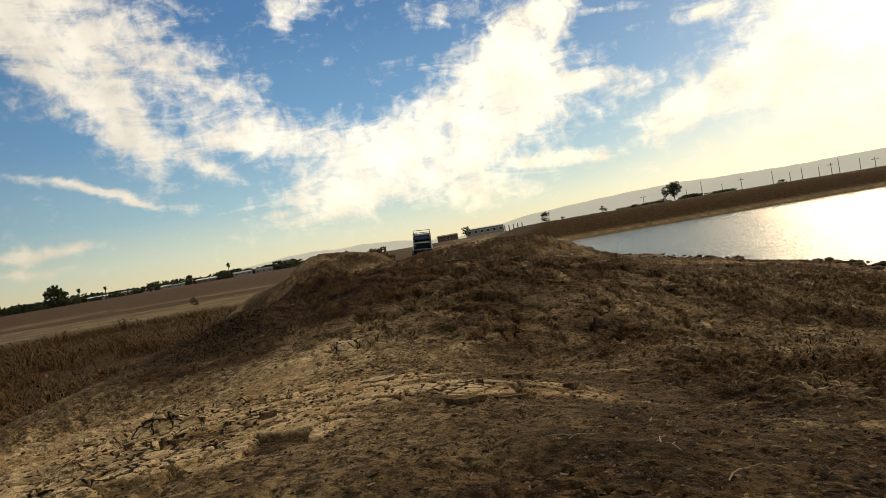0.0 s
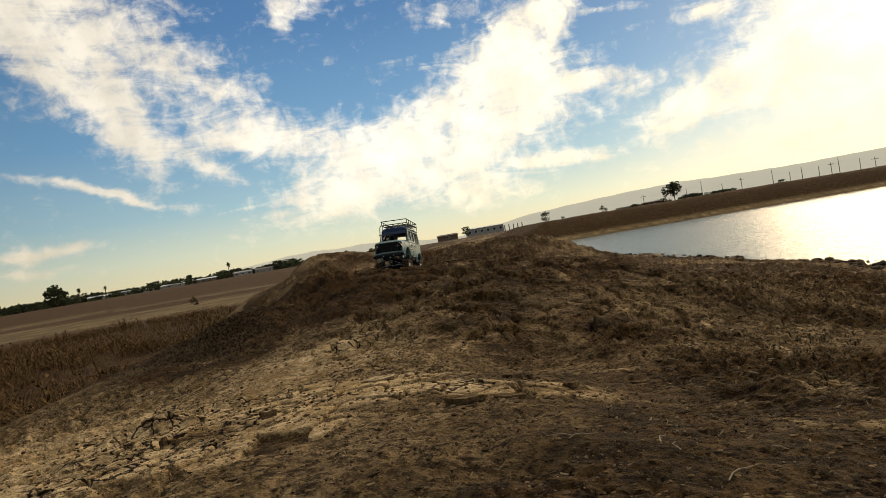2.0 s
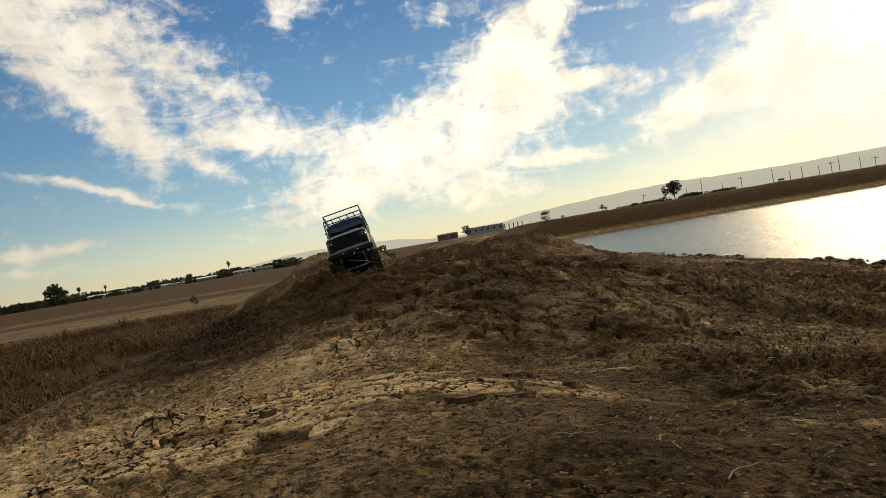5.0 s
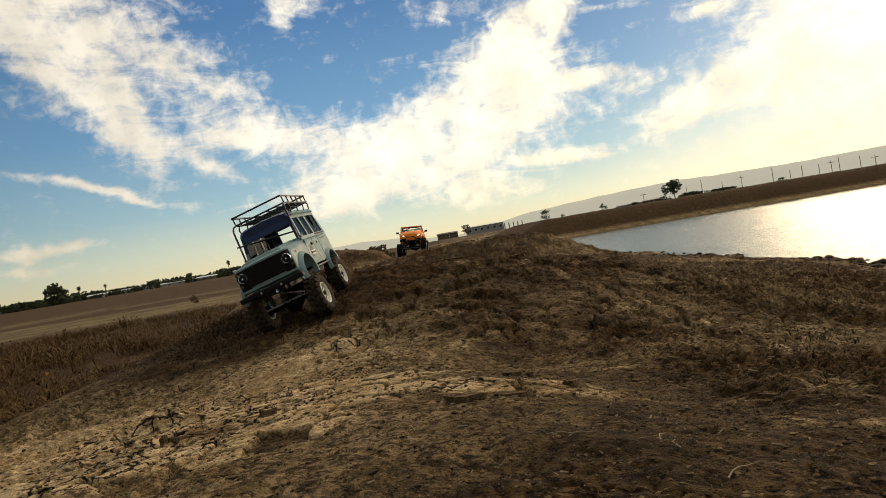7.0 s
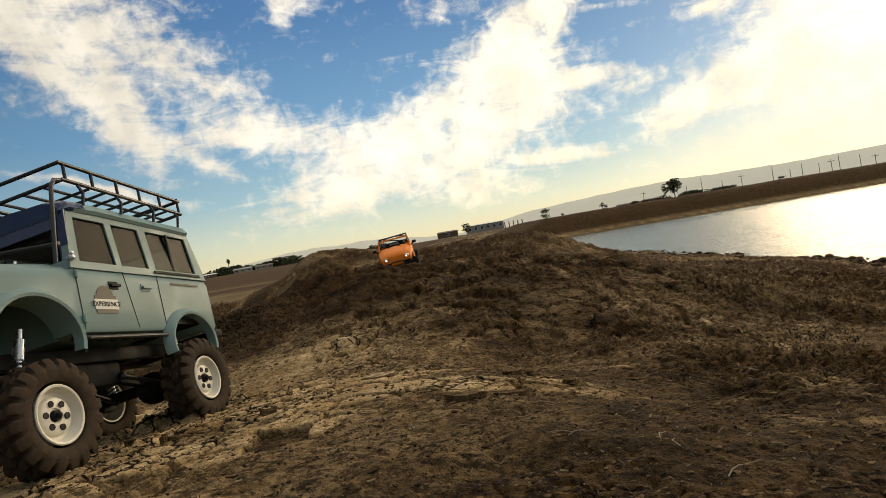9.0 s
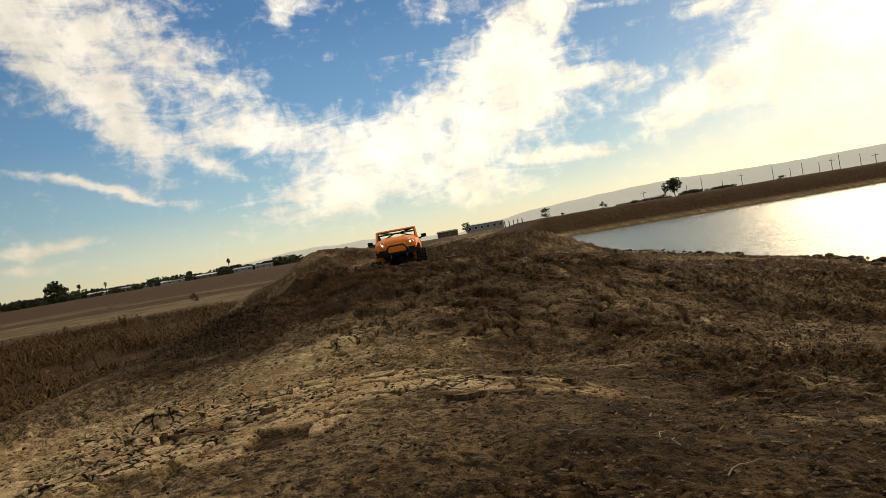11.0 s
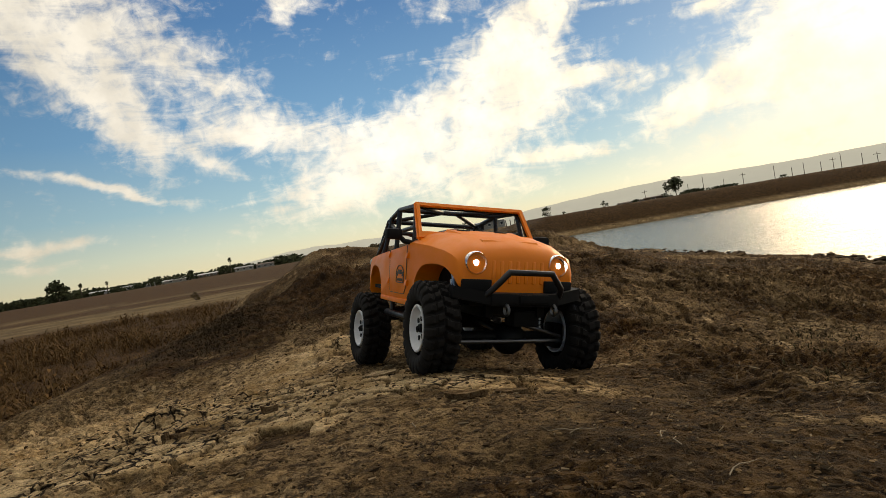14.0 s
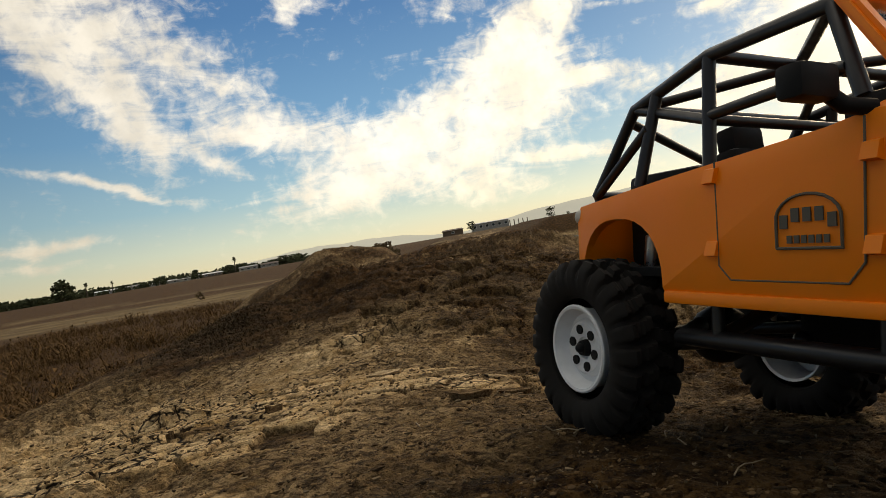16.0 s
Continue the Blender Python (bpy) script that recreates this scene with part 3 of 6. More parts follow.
# ---- wheels ----
def tyre_mesh(r, w, lugs, deep):
    """One moulded skin: bent tread blocks stand out of the carcass and run over the shoulder."""
    h, core, steps = w / 2, r - deep, 10
    side = [(r * 0.56, 0.70, 0), (r * 0.585, 0.86, 0), (r * 0.62, 0.93, 0), (r * 0.70, 0.99, 0), (r * 0.78, 1.0, 0.12), (core * 0.88, 0.985, 0.25), (core * 0.93, 0.96, 0.8), (core * 0.975, 0.89, 1.0), (core * 0.995, 0.80, 1.0), (core, 0.70, 1.0),
            (core, 0.55, 1.0), (core, 0.44, 1.0), (core, 0.40, 1.0), (core, 0.25, 1.0), (core, 0.08, 1.0), (core, 0.04, 0.15)]
    rows = [(q, -y, k) for q, y, k in side] + [(q, y, k) for q, y, k in reversed(side)]
    bm, rings = bmesh.new(), []
    pitch = 2 * math.pi / lugs
    for q, y, k in rows:
        ring = []
        for i in range(lugs * steps):
            a = i * pitch / steps
            skew = 0.42 * (1 - abs(y)) ** 2 + (0.5 if y > 0 else 0.0)
            u = (i / steps + skew) % 1.0
            wide = 0.34 if abs(y) > 0.42 else 0.30
            d = abs(u - 0.5)
            up = 1.0 if d < wide - 0.05 else max(0.0, (wide + 0.05 - d) / 0.1)
            if 0.42 < abs(y) < 0.56:
                up *= 0.55
            z = q + deep * k * up * (1.0 if abs(y) < 0.85 else 0.75)
            ring.append(bm.verts.new((z * math.cos(a), h * y * (1 + 0.03 * up * (abs(y) > 0.9) * (k > 0)), z * math.sin(a))))
        rings.append(ring)
    n = lugs * steps
    for p, q in zip(rings, rings[1:]):
        for i in range(n):
            bm.faces.new((p[i], p[(i + 1) % n], q[(i + 1) % n], q[i]))
    return bm


def rim_mesh(r, w):
    bm = bmesh.new()
    h = w / 2
    lathe(bm, [(r * 0.93, -h * 0.8), (r, -h * 0.85), (r, -h * 0.7), (r * 0.9, 0), (r * 0.96, h * 0.72), (r * 1.02, h * 0.78), (r * 1.03, h * 0.86), (r * 0.99, h * 0.9), (r * 0.93, h * 0.88),
               (r * 0.90, h * 0.74), (r * 0.84, h * 0.5), (r * 0.80, h * 0.42), (r * 0.68, h * 0.40), (r * 0.64, h * 0.56), (r * 0.58, h * 0.62), (r * 0.26, h * 0.58), (r * 0.24, h * 0.5), (0.0005, h * 0.5)], 40)
    return bm


def make_wheels(car, wb, track, r, w, rim_r, rim_mat, tyre_mat, lugs, deep):
    wheels, first = [], None
    for sx in (1, -1):
        for sy in (1, -1):
            wheel = new("wheel")
            wheel.parent = car
            wheel.location = (sx * wb / 2, sy * (track / 2 - w * 0.36), 0)
            if first is None:
                tyre = part("tyre", tyre_mesh(r, w, lugs, deep), tyre_mat, wheel, "knobbly dusty off-road tyre", 30)
                rim = part("rim", rim_mesh(rim_r, w), rim_mat, wheel, "painted steel rim")
                h = w / 2
                nuts = []
                for k in range(6):
                    a = 2 * math.pi * k / 6
                    bm = bmesh.new()
                    c = Vector((rim_r * 0.44 * math.cos(a), 0, rim_r * 0.44 * math.sin(a)))
                    rod(bm, c + Vector((0, h * 0.5, 0)), c + Vector((0, h * 0.66, 0)), rim_r * 0.115, seg=8)
                    nuts.append(part("rim_hole", bm, BLACK, wheel))
                bm = bmesh.new()
                rod(bm, (0, h * 0.4, 0), (0, h * 0.72, 0), rim_r * 0.22, rim_r * 0.17, 14)
                ball(bm, (0, h * 0.74, 0), rim_r * 0.12)
                hub = part("hub_nut", bm, BLACK, wheel)
                first = [tyre, rim, hub] + nuts
            else:
                for o in first:
                    c = o.copy()
                    scene.collection.objects.link(c)
                    c.parent = wheel
                    if sy < 0:
                        c.rotation_euler = (0, 0, math.pi)
            wheels.append(wheel)
    return wheels


def axle(car, x, half, low):
    bm = bmesh.new()
    rod(bm, (x, -half, 0), (x, half, 0), 0.0085, seg=12)
    ball(bm, (x, 0.012, -0.002), 0.024, (1.0, 1.1, 1.0), 14)
    for s in (-1, 1):
        box(bm, x - 0.014, x + 0.014, s * half - 0.012, s * half + 0.004, -0.016, 0.02, bevel=0.003)
    return part("axle", bm, BLACK, car, "black axle with round differential")


def shock(car, a, b):
    a, b = Vector(a), Vector(b)
    bm = bmesh.new()
    d = (b - a).normalized()
    rod(bm, a, b, 0.0035)
    rod(bm, a + d * 0.012, a + d * 0.034, 0.006)
    ob = part("shock_absorber", bm, ALUMINIUM, car, "bright metal shock absorber")
    bm = bmesh.new()
    side = d.orthogonal().normalized()
    other = d.cross(side)
    pts = []
    n = 56
    span = (b - a).length * 0.5
    for k in range(n + 1):
        q = 2 * math.pi * 7 * k / n
        pts.append(a + d * (0.036 + span * k / n) + (side * math.cos(q) + other * math.sin(q)) * 0.0065)
    for p, q in zip(pts, pts[1:]):
        rod(bm, p, q, 0.001, seg=5)
    part("spring", bm, STEEL_BLACK, ob)
    return ob


def chassis(car, wb, half, zr, front, back):
    bm = bmesh.new()
    for s in (-1, 1):
        box(bm, back, front, s * half - 0.006, s * half + 0.006, zr - 0.009, zr + 0.009, bevel=0.002)
    for x in np.linspace(back + 0.02, front - 0.02, 5):
        box(bm, x - 0.006, x + 0.006, -half, half, zr - 0.006, zr + 0.006)
    part("chassis", bm, BLACK, car, "black ladder chassis")
    bm = bmesh.new()
    box(bm, -0.05, 0.05, -0.034, 0.034, zr - 0.040, zr + 0.004, bevel=0.008)
    part("gearbox_skid", bm, BLACK, car)
    bm = bmesh.new()
    rod(bm, (0.03, 0.005, zr - 0.022), (wb / 2 - 0.02, 0.010, 0.004), 0.0045)
    part("drive_shaft", bm, STEEL_BLACK, car)
    bm = rod(bmesh.new(), (-0.03, 0.005, zr - 0.022), (-wb / 2 + 0.02, 0.010, 0.004), 0.0045)
    part("drive_shaft", bm, STEEL_BLACK, car)
    for sx in (-1, 1):
        for s in (-1, 1):
            bm = bmesh.new()
            rod(bm, (sx * 0.045, s * 0.036, zr - 0.03), (sx * (wb / 2 - 0.008), s * 0.05, -0.006), 0.0033)
            ball(bm, (sx * 0.045, s * 0.036, zr - 0.03), 0.0055)
            ball(bm, (sx * (wb / 2 - 0.008), s * 0.05, -0.006), 0.0055)
            part("suspension_link", bm, STEEL_BLACK, car)


def headlamp(car, x, y, z, r, lit=False):
    bm = bmesh.new()
    m = Matrix.Translation((x, y, z)) @ Matrix.Rotation(radians(-90), 4, "Z")
    lathe(bm, [(r * 1.15, -0.004), (r * 1.15, 0.003), (r * 1.05, 0.005), (r, 0.003), (r * 0.8, -0.001), (r * 0.4, -0.004), (0.0003, -0.005)], 24, m)
    lamp = part("headlamp", bm, CHROME, car, "round chrome headlamp")
    bm = bmesh.new()
    lathe(bm, [(r * 1.0, 0.002), (r * 0.8, 0.0055), (r * 0.4, 0.0075), (0.0003, 0.008)], 24, m)
    part("lens", bm, CLEAR, lamp).visible_shadow = False
    bm = bmesh.new()
    ball(bm, (x + 0.001, y, z), r * (0.32 if lit else 0.26))
    part("bulb", bm, LIT if lit else CHROME, lamp)
    return lamp


def flat_letters(car, text, size, x, y, z, mat, parent):
    cu = bpy.data.curves.new("lettering", "FONT")
    cu.body, cu.size, cu.align_x, cu.align_y, cu.extrude = text, size, "CENTER", "CENTER", 0.0002
    tmp = new("lettering", cu)
    me = bpy.data.meshes.new_from_object(tmp.evaluated_get(bpy.context.evaluated_depsgraph_get()))
    bpy.data.objects.remove(tmp)
    me.transform(Matrix.Translation((x, y, z)) @ Matrix.Rotation(math.pi if y > 0 else 0, 4, "Z") @ Matrix.Rotation(radians(90), 4, "X"))
    me.materials.append(mat)
    ob = new("lettering", me)
    ob.parent = parent
    return ob


# ---- the pale truck with a roof rack ----
def make_truck():
    car = tagged(new("off_road_truck"), "pale green model off-road truck with black roof rack and white rims", "model truck")
    wb, track = 0.2754, 0.1957
    W = 0.088
    low, belt = 0.066, 0.148
    # lower body with the bonnet
    half = lambda w, zb, zs, zt: ((0, zb), (w - 0.002, zb), (w, zb + 0.004), (w, zs - 0.012), (w - 0.003, zs - 0.003), (w - 0.012, zt), (0, zt + 0.001))
    bm = loft(bmesh.new(), [(-0.214, half(W - 0.004, 0.07, belt - 0.004, belt)), (-0.211, half(W, low, belt, belt + 0.002)), (-0.06, half(W + 0.001, low, belt, belt + 0.002)),
                            (0.066, half(W + 0.001, low, belt, belt + 0.004)), (0.072, half(W, low, belt - 0.002, belt + 0.003)), (0.204, half(W - 0.002, 0.07, belt - 0.008, belt - 0.004)),
                            (0.212, half(W - 0.005, 0.074, belt - 0.012, belt - 0.008))])
    body = part("body", bm, PALE, car, "pale green painted body shell")
    inner = box(bmesh.new(), -0.205, 0.058, -W + 0.004, W - 0.004, 0.074, 0.3)
    bay = box(bmesh.new(), 0.07, 0.203, -0.06, 0.06, 0.0, 0.13)
    carve(body, [arch(wb / 2, 0.058, 0.056, flat=0.85), arch(-wb / 2, 0.045, 0.050, flat=0.85), inner, bay])
    # bonnet panel, raised in the middle
    bm = bmesh.new()
    hexa(bm, [(0.07, -0.068, belt + 0.002), (0.205, -0.064, belt - 0.006), (0.205, 0.064, belt - 0.006), (0.07, 0.068, belt + 0.002)],
         [(0.07, -0.060, belt + 0.012), (0.200, -0.055, belt + 0.002), (0.200, 0.055, belt + 0.002), (0.07, 0.060, belt + 0.012)])
    bmesh.ops.bevel(bm, geom=bm.edges[:], offset=0.003, segments=2, affect="EDGES")
    part("bonnet", bm, PALE, car)
    # cabin shell with its openings
    zt = 0.228
    bm = hexa(bmesh.new(), [(-0.213, -W, belt - 0.002), (0.070, -W, belt - 0.002), (0.070, W, belt - 0.002), (-0.213, W, belt - 0.002)],
              [(-0.200, -W + 0.009, zt), (0.050, -W + 0.009, zt), (0.050, W - 0.009, zt), (-0.200, W - 0.009, zt)])
    cabin = part("cabin", bm, PALE, car, "pale green cabin with open windows")
    cuts = [hexa(bmesh.new(), [(-0.208, -W + 0.005, belt - 0.02), (0.064, -W + 0.005, belt - 0.02), (0.064, W - 0.005, belt - 0.02), (-0.208, W - 0.005, belt - 0.02)],
                 [(-0.195, -W + 0.013, zt + 0.01), (0.045, -W + 0.013, zt + 0.01), (0.045, W - 0.013, zt + 0.01), (-0.195, W - 0.013, zt + 0.01)])]
    lean = 0.18
    sides = ((0.052, -0.012), (-0.022, -0.078), (-0.092, -0.190))
    for a, b in sides:
        cuts.append(prism(bmesh.new(), [(a, 0.156), (a - 0.010 if a > 0 else a - 0.002, 0.217), (b, 0.217), (b, 0.156)], -0.2, 0.2))
    cuts.append(hexa(bmesh.new(), [(0.03, -W + 0.011, 0.158), (0.1, -W + 0.011, 0.158), (0.1, W - 0.011, 0.158), (0.03, W - 0.011, 0.158)],
                     [(0.03, -W + 0.018, 0.219), (0.1, -W + 0.018, 0.219), (0.1, W - 0.018, 0.219), (0.03, W - 0.018, 0.219)]))
    cuts.append(hexa(bmesh.new(), [(-0.3, -0.055, 0.162), (-0.15, -0.055, 0.162), (-0.15, 0.055, 0.162), (-0.3, 0.055, 0.162)],
                     [(-0.3, -0.052, 0.214), (-0.15, -0.052, 0.214), (-0.15, 0.052, 0.214), (-0.3, 0.052, 0.214)]))
    carve(cabin, cuts)
    # black sheet added under the roof to darken the cabin
    bm = box(bmesh.new(), -0.19, 0.044, -W + 0.016, W - 0.016, zt - 0.012, zt - 0.006)
    part("cabin_dark_liner", bm, BLACK, car)
    # roof with a rounded rim, its shaded front painted as a blue cap, and the visor
    half_roof = lambda w, z: ((0, z - 0.008), (w, z - 0.008), (w + 0.003, z - 0.004), (w - 0.003, z + 0.006), (w - 0.02, z + 0.012), (0, z + 0.015))
    bm = loft(bmesh.new(), [(-0.204, half_roof(W - 0.018, zt + 0.002)), (-0.2, half_roof(W - 0.008, zt + 0.004)), (0.0, half_roof(W - 0.007, zt + 0.006)), (0.046, half_roof(W - 0.008, zt + 0.004)), (0.056, half_roof(W - 0.016, zt))])
    part("roof", bm, PALE, car)
    bm = loft(bmesh.new(), [(0.020, half_roof(W - 0.0075, zt + 0.0062)), (0.0463, half_roof(W - 0.0072, zt + 0.0046)), (0.0568, half_roof(W - 0.0152, zt + 0.0006))])
    part("roof_front_shade", bm, DEEP, car, "dark blue cap painting in the roof's shaded front edge")
    bm = bmesh.new()
    hexa(bm, [(0.0585, -W + 0.018, 0.203), (0.0605, -W + 0.018, 0.203), (0.0605, W - 0.018, 0.203), (0.0585, W - 0.018, 0.203)],
         [(0.052, -W + 0.017, 0.225), (0.054, -W + 0.017, 0.225), (0.054, W - 0.017, 0.225), (0.052, W - 0.017, 0.225)])
    part("sun_visor", bm, DEEP, car, "dark blue visor strip")
    for s in (-1, 1):
        bm = bmesh.new()
        hexa(bm, [(0.0635, s * (W - 0.0145), 0.158), (0.0655, s * (W - 0.0145), 0.158), (0.0655, s * (W - 0.002), 0.158), (0.0635, s * (W - 0.002), 0.158)],
             [(0.0525, s * (W - 0.02), 0.226), (0.0545, s * (W - 0.02), 0.226), (0.0545, s * (W - 0.008), 0.226), (0.0525, s * (W - 0.008), 0.226)])
        part("windscreen_pillar", bm, DEEP, car)
    # windows
    bm = hexa(bmesh.new(), [(0.0655, -W + 0.012, 0.158), (0.0665, -W + 0.012, 0.158), (0.0665, W - 0.012, 0.158), (0.0655, W - 0.012, 0.158)],
              [(0.0515, -W + 0.019, 0.219), (0.0525, -W + 0.019, 0.219), (0.0525, W - 0.019, 0.219), (0.0515, W - 0.019, 0.219)])
    part("windscreen", bm, CLEAR, car).visible_shadow = False
    for s in (-1, 1):
        for i, (a, b) in enumerate(sides):
            lo, hi = W - 0.0035, W - 0.0105
            bm = hexa(bmesh.new(), [(a, s * lo, 0.156), (b, s * lo, 0.156), (b, s * (lo - 0.001), 0.156), (a, s * (lo - 0.001), 0.156)],
                      [(a - 0.008, s * hi, 0.217), (b, s * hi, 0.217), (b, s * (hi - 0.001), 0.217), (a - 0.008, s * (hi - 0.001), 0.217)])
            part("side_window", bm, CABIN_GLASS, car, "see-through side window, tinted for the dark cabin behind").visible_shadow = False
        # dark window rubber and the sliding rail of the rear side window
        bm = box(bmesh.new(), -0.196, -0.086, s * W - 0.003, s * W + 0.0015, 0.150, 0.1535)
        part("window_rail", bm, BLACK, car)
        bm = bmesh.new()
        box(bm, -0.142, -0.138, s * (W - 0.0085), s * (W - 0.0045), 0.156, 0.217)
        part("window_divider", bm, BLACK, car)
        # door gaps
        for gx, tilt in ((0.066, 0.0), (-0.0165, 0.012), (-0.086, 0.0)):
            bm = hexa(bmesh.new(), [(gx - 0.0006 - tilt, s * (W + 0.0008), 0.07), (gx + 0.0006 - tilt, s * (W + 0.0008), 0.07), (gx + 0.0006 - tilt, s * (W + 0.0014), 0.07), (gx - 0.0006 - tilt, s * (W + 0.0014), 0.07)],
                      [(gx - 0.0006, s * (W + 0.0008), 0.146), (gx + 0.0006, s * (W + 0.0008), 0.146), (gx + 0.0006, s * (W + 0.0014), 0.146), (gx - 0.0006, s * (W + 0.0014), 0.146)])
            part("door_gap", bm, BLACK, car)
        for hx in (0.004, -0.058):
            bm = bmesh.new()
            box(bm, hx - 0.009, hx + 0.009, s * (W + 0.001), s * (W + 0.005), 0.124, 0.128, bevel=0.001)
            box(bm, hx - 0.006, hx + 0.010, s * W, s * (W + 0.002), 0.121, 0.131)
            part("door_handle", bm, BLACK if hx > 0 else PALE, car)
        for hz in (0.082, 0.138):
            bm = bmesh.new()
            rod(bm, (0.066, s * (W + 0.002), hz - 0.005), (0.066, s * (W + 0.002), hz + 0.005), 0.0022, seg=8)
            part("door_hinge", bm, PALE, car)
        # arch flares
        for ax, az, ar in ((wb / 2, 0.058, 0.056), (-wb / 2, 0.045, 0.050)):
            bm = bmesh.new()
            rows = []
            for a in np.linspace(-0.28, math.pi + 0.28, 21):
                c, q = math.cos(a), 0.85 * math.sin(a)
                rows.append([bm.verts.new((ax + c * rr, s * yy, az + q * rr)) for rr, yy in ((ar, W - 0.004), (ar, W + 0.009), (ar + 0.004, W + 0.010), (ar + 0.012, W + 0.003), (ar + 0.013, W - 0.002))])
            for p, q in zip(rows, rows[1:]):
                for i in range(4):
                    bm.faces.new((p[i], p[i + 1], q[i + 1], q[i]))
            part("arch_flare", bm, PALE, car)
        # sill rail, mirror stub, indicator
        bm = tube(bmesh.new(), [(0.075, s * (W - 0.012), 0.062), (0.066, s * (W + 0.004), 0.058), (-0.076, s * (W + 0.004), 0.058), (-0.085, s * (W - 0.012), 0.062)], 0.0028)
        for x in np.linspace(-0.06, 0.05, 6):
            rod(bm, (x, s * (W - 0.018), 0.060), (x, s * (W + 0.004), 0.058), 0.0018, seg=6)
        part("rock_slider", bm, STEEL_BLACK, car, "black tubular rock slider")
        bm = bmesh.new()
        box(bm, 0.170, 0.179, s * (W - 0.003), s * (W + 0.0015), 0.120, 0.125, bevel=0.001)
        part("indicator", bm, AMBER, car, "orange indicator lens")
        bm = bmesh.new()
        ball(bm, (0.068, s * (W + 0.002), 0.158), 0.0045)
        rod(bm, (0.068, s * (W - 0.004), 0.158), (0.07, s * (W + 0.007), 0.163), 0.002, seg=6)
        part("mirror_stub", bm, ALUMINIUM, car)
        bm = box(bmesh.new(), -0.216, -0.2125, s * 0.072 - 0.007, s * 0.072 + 0.007, 0.095, 0.125)
        part("rear_lamp", bm, REDLAMP, car)
    # decal on the front doors
    for s in (-1, 1):
        y = s * (W + 0.0015)
        outline = [(0.043, 0.089), (0.043, 0.112)] + [(0.0245 + 0.0145 * math.cos(a), 0.112 + 0.013 * math.sin(a)) for a in np.linspace(0, math.pi, 9)] + [(0.006, 0.112), (0.006, 0.089)]
        decal = part("door_decal", prism(bmesh.new(), outline, y, y + s * 0.0003), GREY, car, "dark badge with a pale word panel")
        bm = box(bmesh.new(), 0.0045, 0.0445, min(y, y + s * 0.0006), max(y, y + s * 0.0006), 0.094, 0.107)
        part("word_panel", bm, SILVER, decal)
        flat_letters(car, "EXPERIENCE", 0.0088, 0.0245, s * (W + 0.0024), 0.1005, BLACK, decal)
        bm = box(bmesh.new(), -0.185, -0.115, min(y, y + s * 0.0003), max(y, y + s * 0.0003), 0.1335, 0.1365)
        part("lettering_bar", bm, GREY, car)
    # front: grille panel, lamps, bumper
    bm = box(bmesh.new(), 0.2125, 0.2145, -0.055, 0.055, 0.084, 0.136)
    grille = part("grille", bm, BLACK, car, "black slatted grille")
    for k in range(6):
        z = 0.089 + k * 0.0085
        bm = box(bmesh.new(), 0.2145, 0.2165, -0.046, 0.046, z, z + 0.003)
        part("slat", bm, BLACK, grille)
    for s in (-1, 1):
        bm = box(bmesh.new(), 0.2085, 0.2125, s * 0.0665 - 0.015, s * 0.0665 + 0.015, 0.080, 0.136, bevel=0.002)
        part("lamp_panel", bm, BLACK, car)
        headlamp(car, 0.2135, s * 0.066, 0.114, 0.0132)
        for z in (0.094, 0.131):
            bm = rod(bmesh.new(), (0.212, s * 0.077, z), (0.2155, s * 0.077, z), 0.004, seg=12)
            part("marker_lamp", bm, DIMAMBER, car)
    bm = bmesh.new()
    box(bm, 0.205, 0.232, -0.094, 0.094, 0.052, 0.066, bevel=0.003)
    box(bm, 0.2, 0.226, -0.035, 0.035, 0.040, 0.054, bevel=0.003)
    bumper = part("front_bumper", bm, BLACK, car, "straight black steel front bumper")
    for y in (-0.03, 0.03):
        bm = rod(bmesh.new(), (0.231, y, 0.059), (0.235, y, 0.059), 0.003, seg=8)
        part("bolt", bm, ALUMINIUM, bumper)
    bm = bmesh.new()
    lathe(bm, [(0.005, -0.002), (0.0075, 0), (0.005, 0.002), (0.0035, 0), (0.005, -0.002)], 14, Matrix.Translation((0.236, 0.012, 0.046)))
    part("tow_shackle", bm, ALUMINIUM, bumper)
    bm = box(bmesh.new(), -0.232, -0.212, -0.085, 0.085, 0.054, 0.066, bevel=0.003)
    part("rear_bumper", bm, BLACK, car)
    # steering rod and shiny servo parts
    bm = rod(bmesh.new(), (0.158, -0.07, 0.006), (0.158, 0.07, 0.006), 0.003)
    part("steering_rod", bm, ALUMINIUM, car)
    bm = rod(bmesh.new(), (0.165, -0.03, 0.045), (0.160, 0.055, 0.012), 0.0025)
    part("drag_link", bm, ALUMINIUM, car)
    axle(car, wb / 2, 0.07, 0)
    axle(car, -wb / 2, 0.07, 0)
    chassis(car, wb, 0.036, 0.048, 0.205, -0.21)
    for sx in (-1, 1):
        for s in (-1, 1):
            shock(car, (sx * (wb / 2 - 0.008), s * 0.062, 0.078), (sx * (wb / 2 + 0.004), s * 0.058, 0.008))
    # seats and dark floor, seen through the windows
    bm = bmesh.new()
    box(bm, -0.2, 0.055, -W + 0.006, W - 0.006, 0.076, 0.084)
    part("cabin_floor", bm, BLACK, car)
    # roof rack: two rails round, posts, slats, front hoop
    rk = part("roof_rack", tube(bmesh.new(), [(0.045, -0.080, 0.267), (0.045, 0.080, 0.267), (-0.198, 0.080, 0.262), (-0.198, -0.080, 0.262), (0.045, -0.080, 0.267)], 0.0026), STEEL_BLACK, car, "black tubular roof rack")
